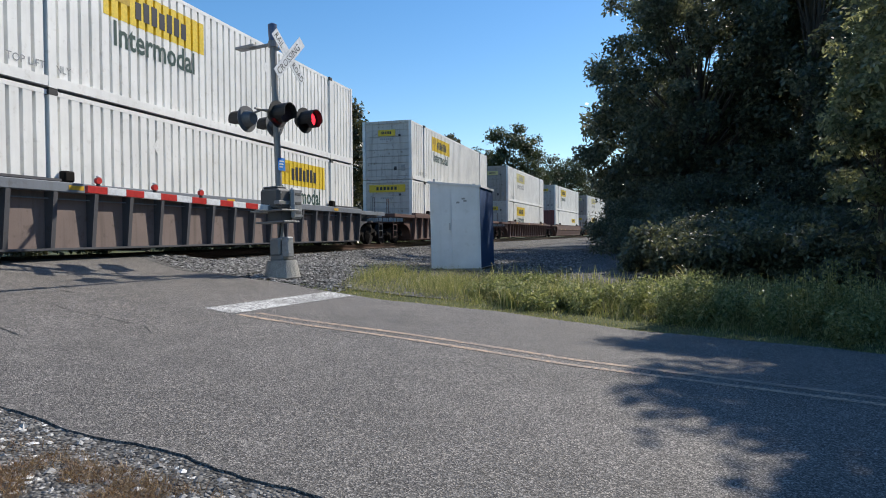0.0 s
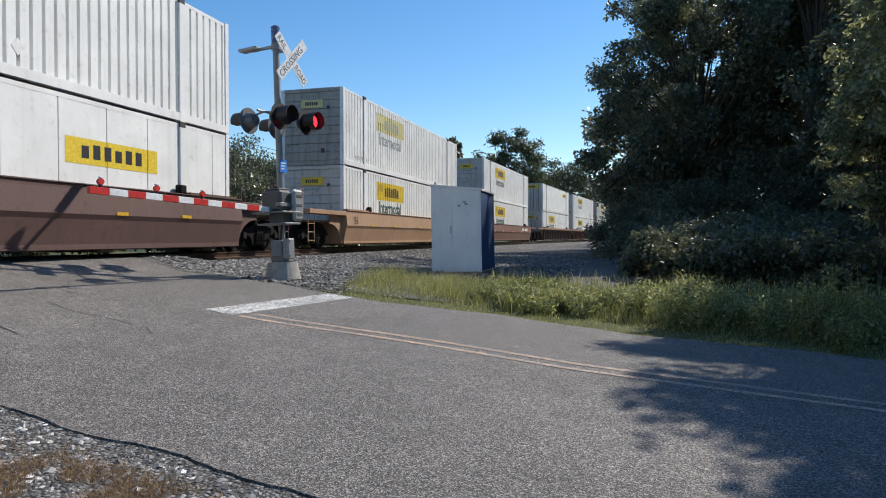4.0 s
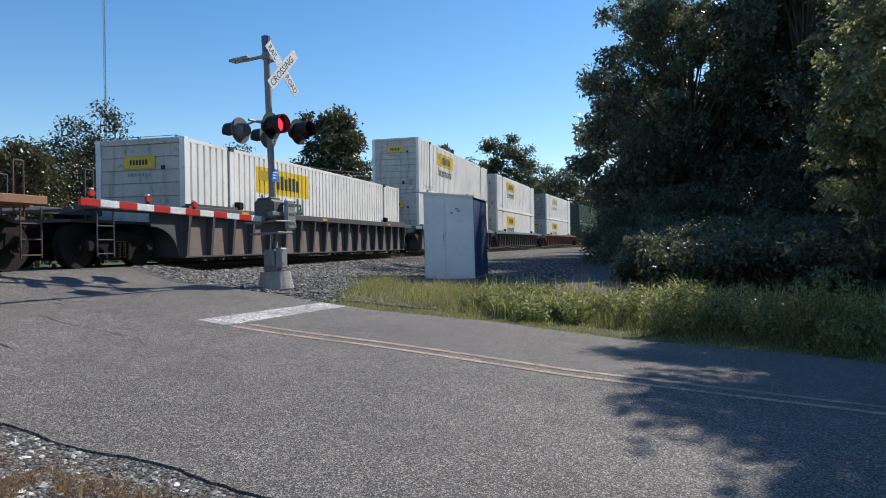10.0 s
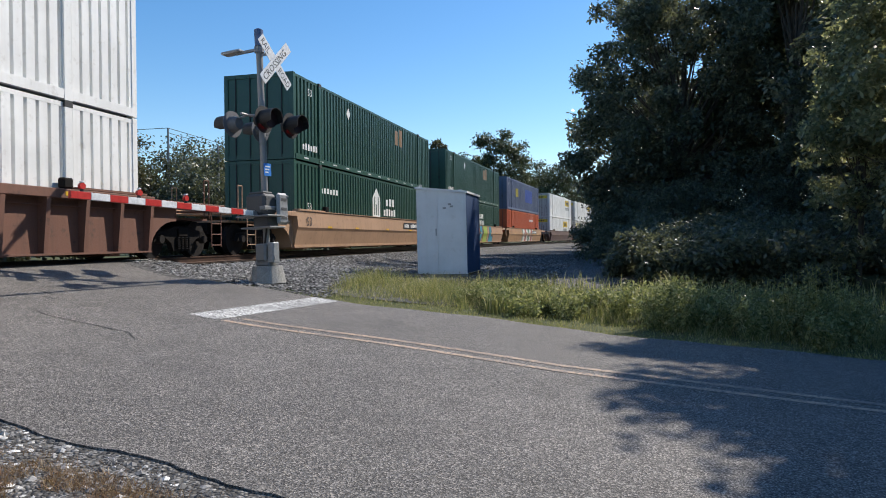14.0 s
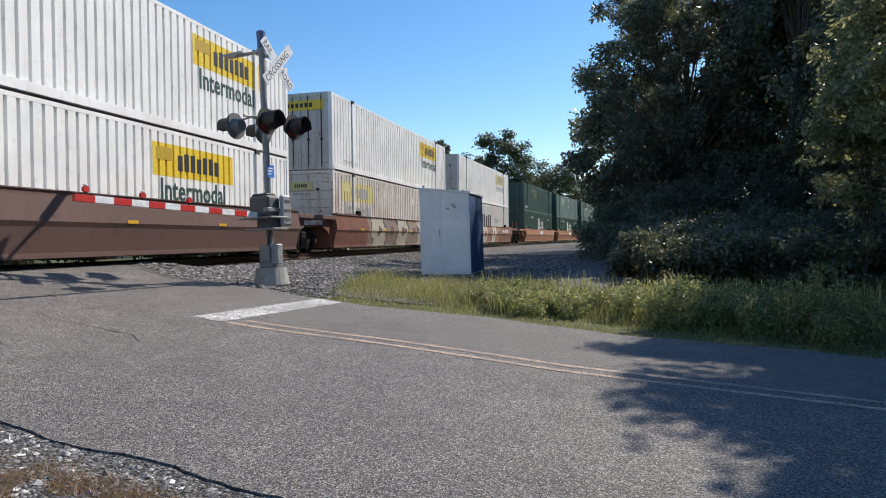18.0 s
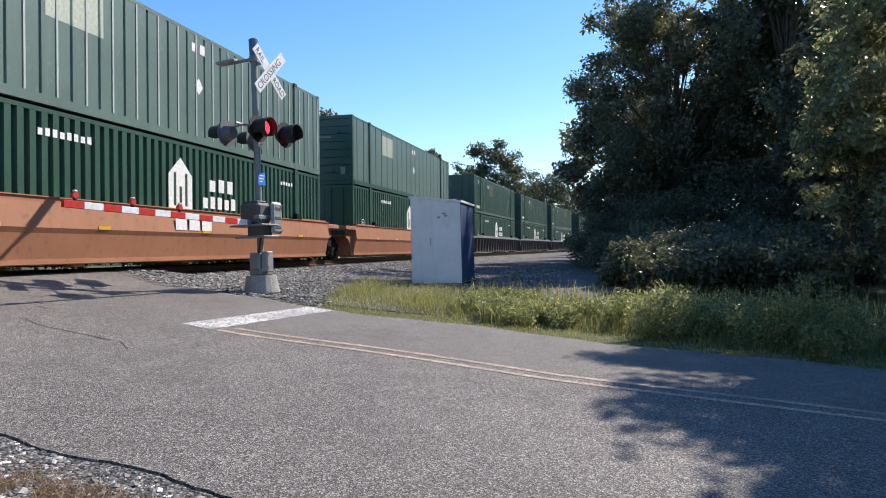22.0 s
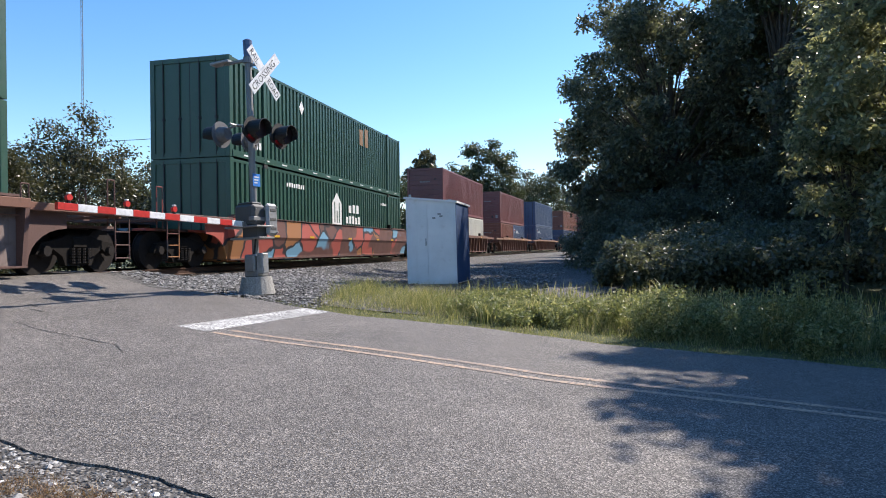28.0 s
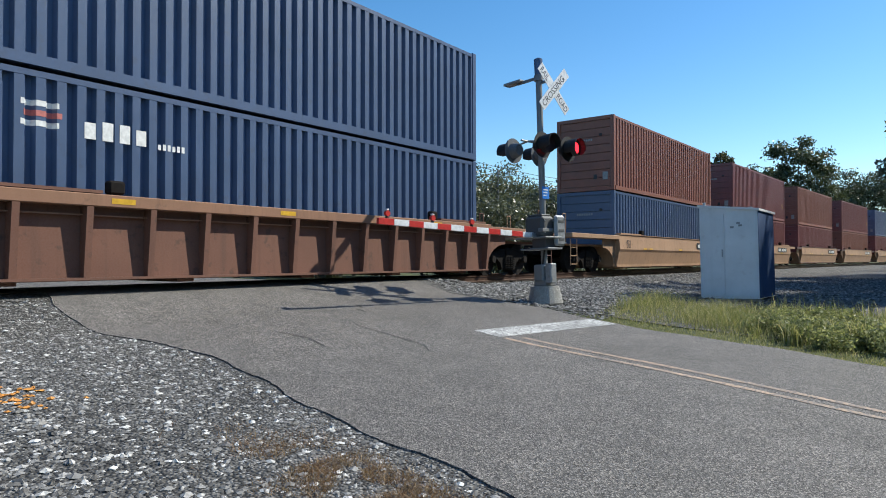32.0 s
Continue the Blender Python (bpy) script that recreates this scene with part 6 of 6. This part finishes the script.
tree(-34.8, 19.6, 14.5, 2.8, 6000, 0.3, LEAF_DARK, "tall dark conifer beyond the railway", 0.05, 60, 0.2, "conifer", 1.0, 0.85)
for k in range(26):
    x, y = -46 + random.uniform(-4, 4), -30 + k * 9 + random.uniform(-3, 3)
    tree(x, y, random.uniform(6.5, 8.5), random.uniform(3.5, 5), 1500, 0.6, LEAF_DARK if k % 2 else LEAF_OLIVE, "tree in the far tree line", 0.0, 30, 0.2)
for k in range(16):
    x, y = 34 + random.uniform(-5, 5) + k * 2, -40 + k * 8 + random.uniform(-3, 3)
    tree(x, y, random.uniform(11, 15), random.uniform(4, 6), 1500, 0.7, LEAF_DARK, "tree in the wood beside the road", 0.0, 30, 0.25)

# ---- things beyond the railway ----
mast_ = thing("radio_mast", pose(-103, 116, -0.6), "tall thin grey lattice radio mast", "radio mast")
for a in (0, 120, 240):
    c, s = math.cos(radians(a)) * 0.22, math.sin(radians(a)) * 0.22
    bm = bmesh.new()
    rod(bm, (c, s, 0), (c, s, 55), 0.05, 0.04, 5)
    part("mast_leg", bm, GALV, mast_)
bm = bmesh.new()
for k in range(54):
    for a in (0, 120, 240):
        p = (math.cos(radians(a)) * 0.22, math.sin(radians(a)) * 0.22, k * 1.0)
        q = (math.cos(radians(a + 120)) * 0.22, math.sin(radians(a + 120)) * 0.22, k + 1.0)
        rod(bm, p, q, 0.02, n=3)
ob = part("lattice", bm, GALV, mast_)
ob["kind"] = "stuff"
for x, y, h in ((-27.5, 37.0, 8.6), (-23.6, 36.5, 7.3)):
    pl = thing("utility_pole", pose(x, y, gz(x, y) - 0.1), "thin grey utility pole beyond the railway", "utility pole")
    bm = bmesh.new()
    rod(bm, (0, 0, 0), (0, 0, h), 0.09, 0.06, 8)
    part("pole", bm, GALV, pl)
    if h < 8:
        bm = bmesh.new()
        rod(bm, (0, 0, h - 1.0), (-1.6, 0, h - 0.7), 0.03, n=6)
        a = part("lamp_arm", bm, GALV, pl)
        part("lamp_head", B(-2.0, -1.5, -0.1, 0.1, h - 0.76, h - 0.64, bevel=0.02), LAMPGREY, a)
bd = thing("sign_board", pose(-24.6, 36.2, gz(-24.6, 36.2)), "white tilted sign board on a thin post", "sign")
bm = bmesh.new()
rod(bm, (0, 0, -0.1), (0, 0, 4.2), 0.04, n=6)
part("post", bm, GALV, bd)
bm = bmesh.new()
prism(bm, [(-0.7, 3.9), (-0.1, 3.6), (0.5, 4.1), (-0.1, 4.7)], "y", -0.08, -0.05)
part("board", bm, SIGNWHITE, bd)
for (x0, y0, z0), (x1, y1, z1) in (((-27.5, 37, 7.6), (-70, 20, 8.5)), ((-27.5, 37, 7.6), (-20, 70, 8.5)), ((-27.5, 37, 7.3), (-20, 70, 8.2))):
    wire = thing("overhead_wire", Matrix(), "thin dark overhead wire beyond the railway", "wire")
    bm = bmesh.new()
    p = [Vector((x0 + (x1 - x0) * k / 8, y0 + (y1 - y0) * k / 8, z0 + (z1 - z0) * k / 8 - 1.2 * (1 - (k / 4 - 1) ** 2))) for k in range(9)]
    for a, b in zip(p, p[1:]):
        rod(bm, a, b, 0.018, n=4)
    part("cable", bm, BLACK, wire)


# seconds and lamp: n near lamp lit, f far lamp lit, o both dark
STATES = [(0.0, "f"), (1.4, "o"), (2.5, "n"), (3.4, "f"), (4.4, "o"), (5.2, "n"), (6.35, "o"), (8.4, "f"), (9.5, "n"), (11.5, "f"), (11.95, "o"), (15.3, "n"), (15.8, "f"), (16.25, "n"),
          (16.95, "o"), (18.6, "n"), (19.5, "f"), (20.35, "n"), (20.8, "f"), (21.5, "n"), (22.5, "o"), (24.6, "f"), (25.6, "n"), (26.3, "f"), (27.2, "o"), (29.5, "n"), (30.6, "f")]


def flashing(ob, key):
    """Turns a flasher disc so that its glowing or its dark face shows."""
    rows, side = [], None
    for t, lit in STATES:
        want = 0.0 if lit == key else 180.0
        if side is None:
            rows.append((t, pose(0.18, 0, 0, 0, 0, want)))
        elif want != side:
            for k in (0, 1, 2, 3):
                rows.append((t - 0.1 + k / 30, pose(0.18, 0, 0, 0, 0, side + (want - side) * k / 3)))
        side = want
    rows.append((CLIP, pose(0.18, 0, 0, 0, 0, side)))
    walk(ob, rows)


def spin(ob, place):
    """Rolls a wheelset, one row for each thirtieth of a second, while it is near."""
    here = ob.matrix_basis.translation
    gone = np.interp(np.arange(961) / 30, np.arange(33), GONE)
    near = [k for k in range(961) if -6 < place - gone[k] < 30]
    if not near:
        return
    rows = [(k / 30, pose(0, here.y, here.z, math.degrees(gone[k] / 0.46) % 360, 0, 0)) for k in near]
    walk(ob, [(0.0, rows[0][1])] * (near[0] > 0) + rows + [(CLIP, rows[-1][1])] * (near[-1] < 960))


def motions():
    for ob, place, z in MOVING:
        walk(ob, [(t, track_pose(place - GONE[t], z)) for t in range(33)])
    for car, place in CARS:
        for ob in car.children_recursive:
            if ob.name.startswith("wheelset"):
                spin(ob, place + ob.parent.matrix_basis.translation.y)
    for ob, key in zip(FLASH, "nf"):
        flashing(ob, key)


motions()
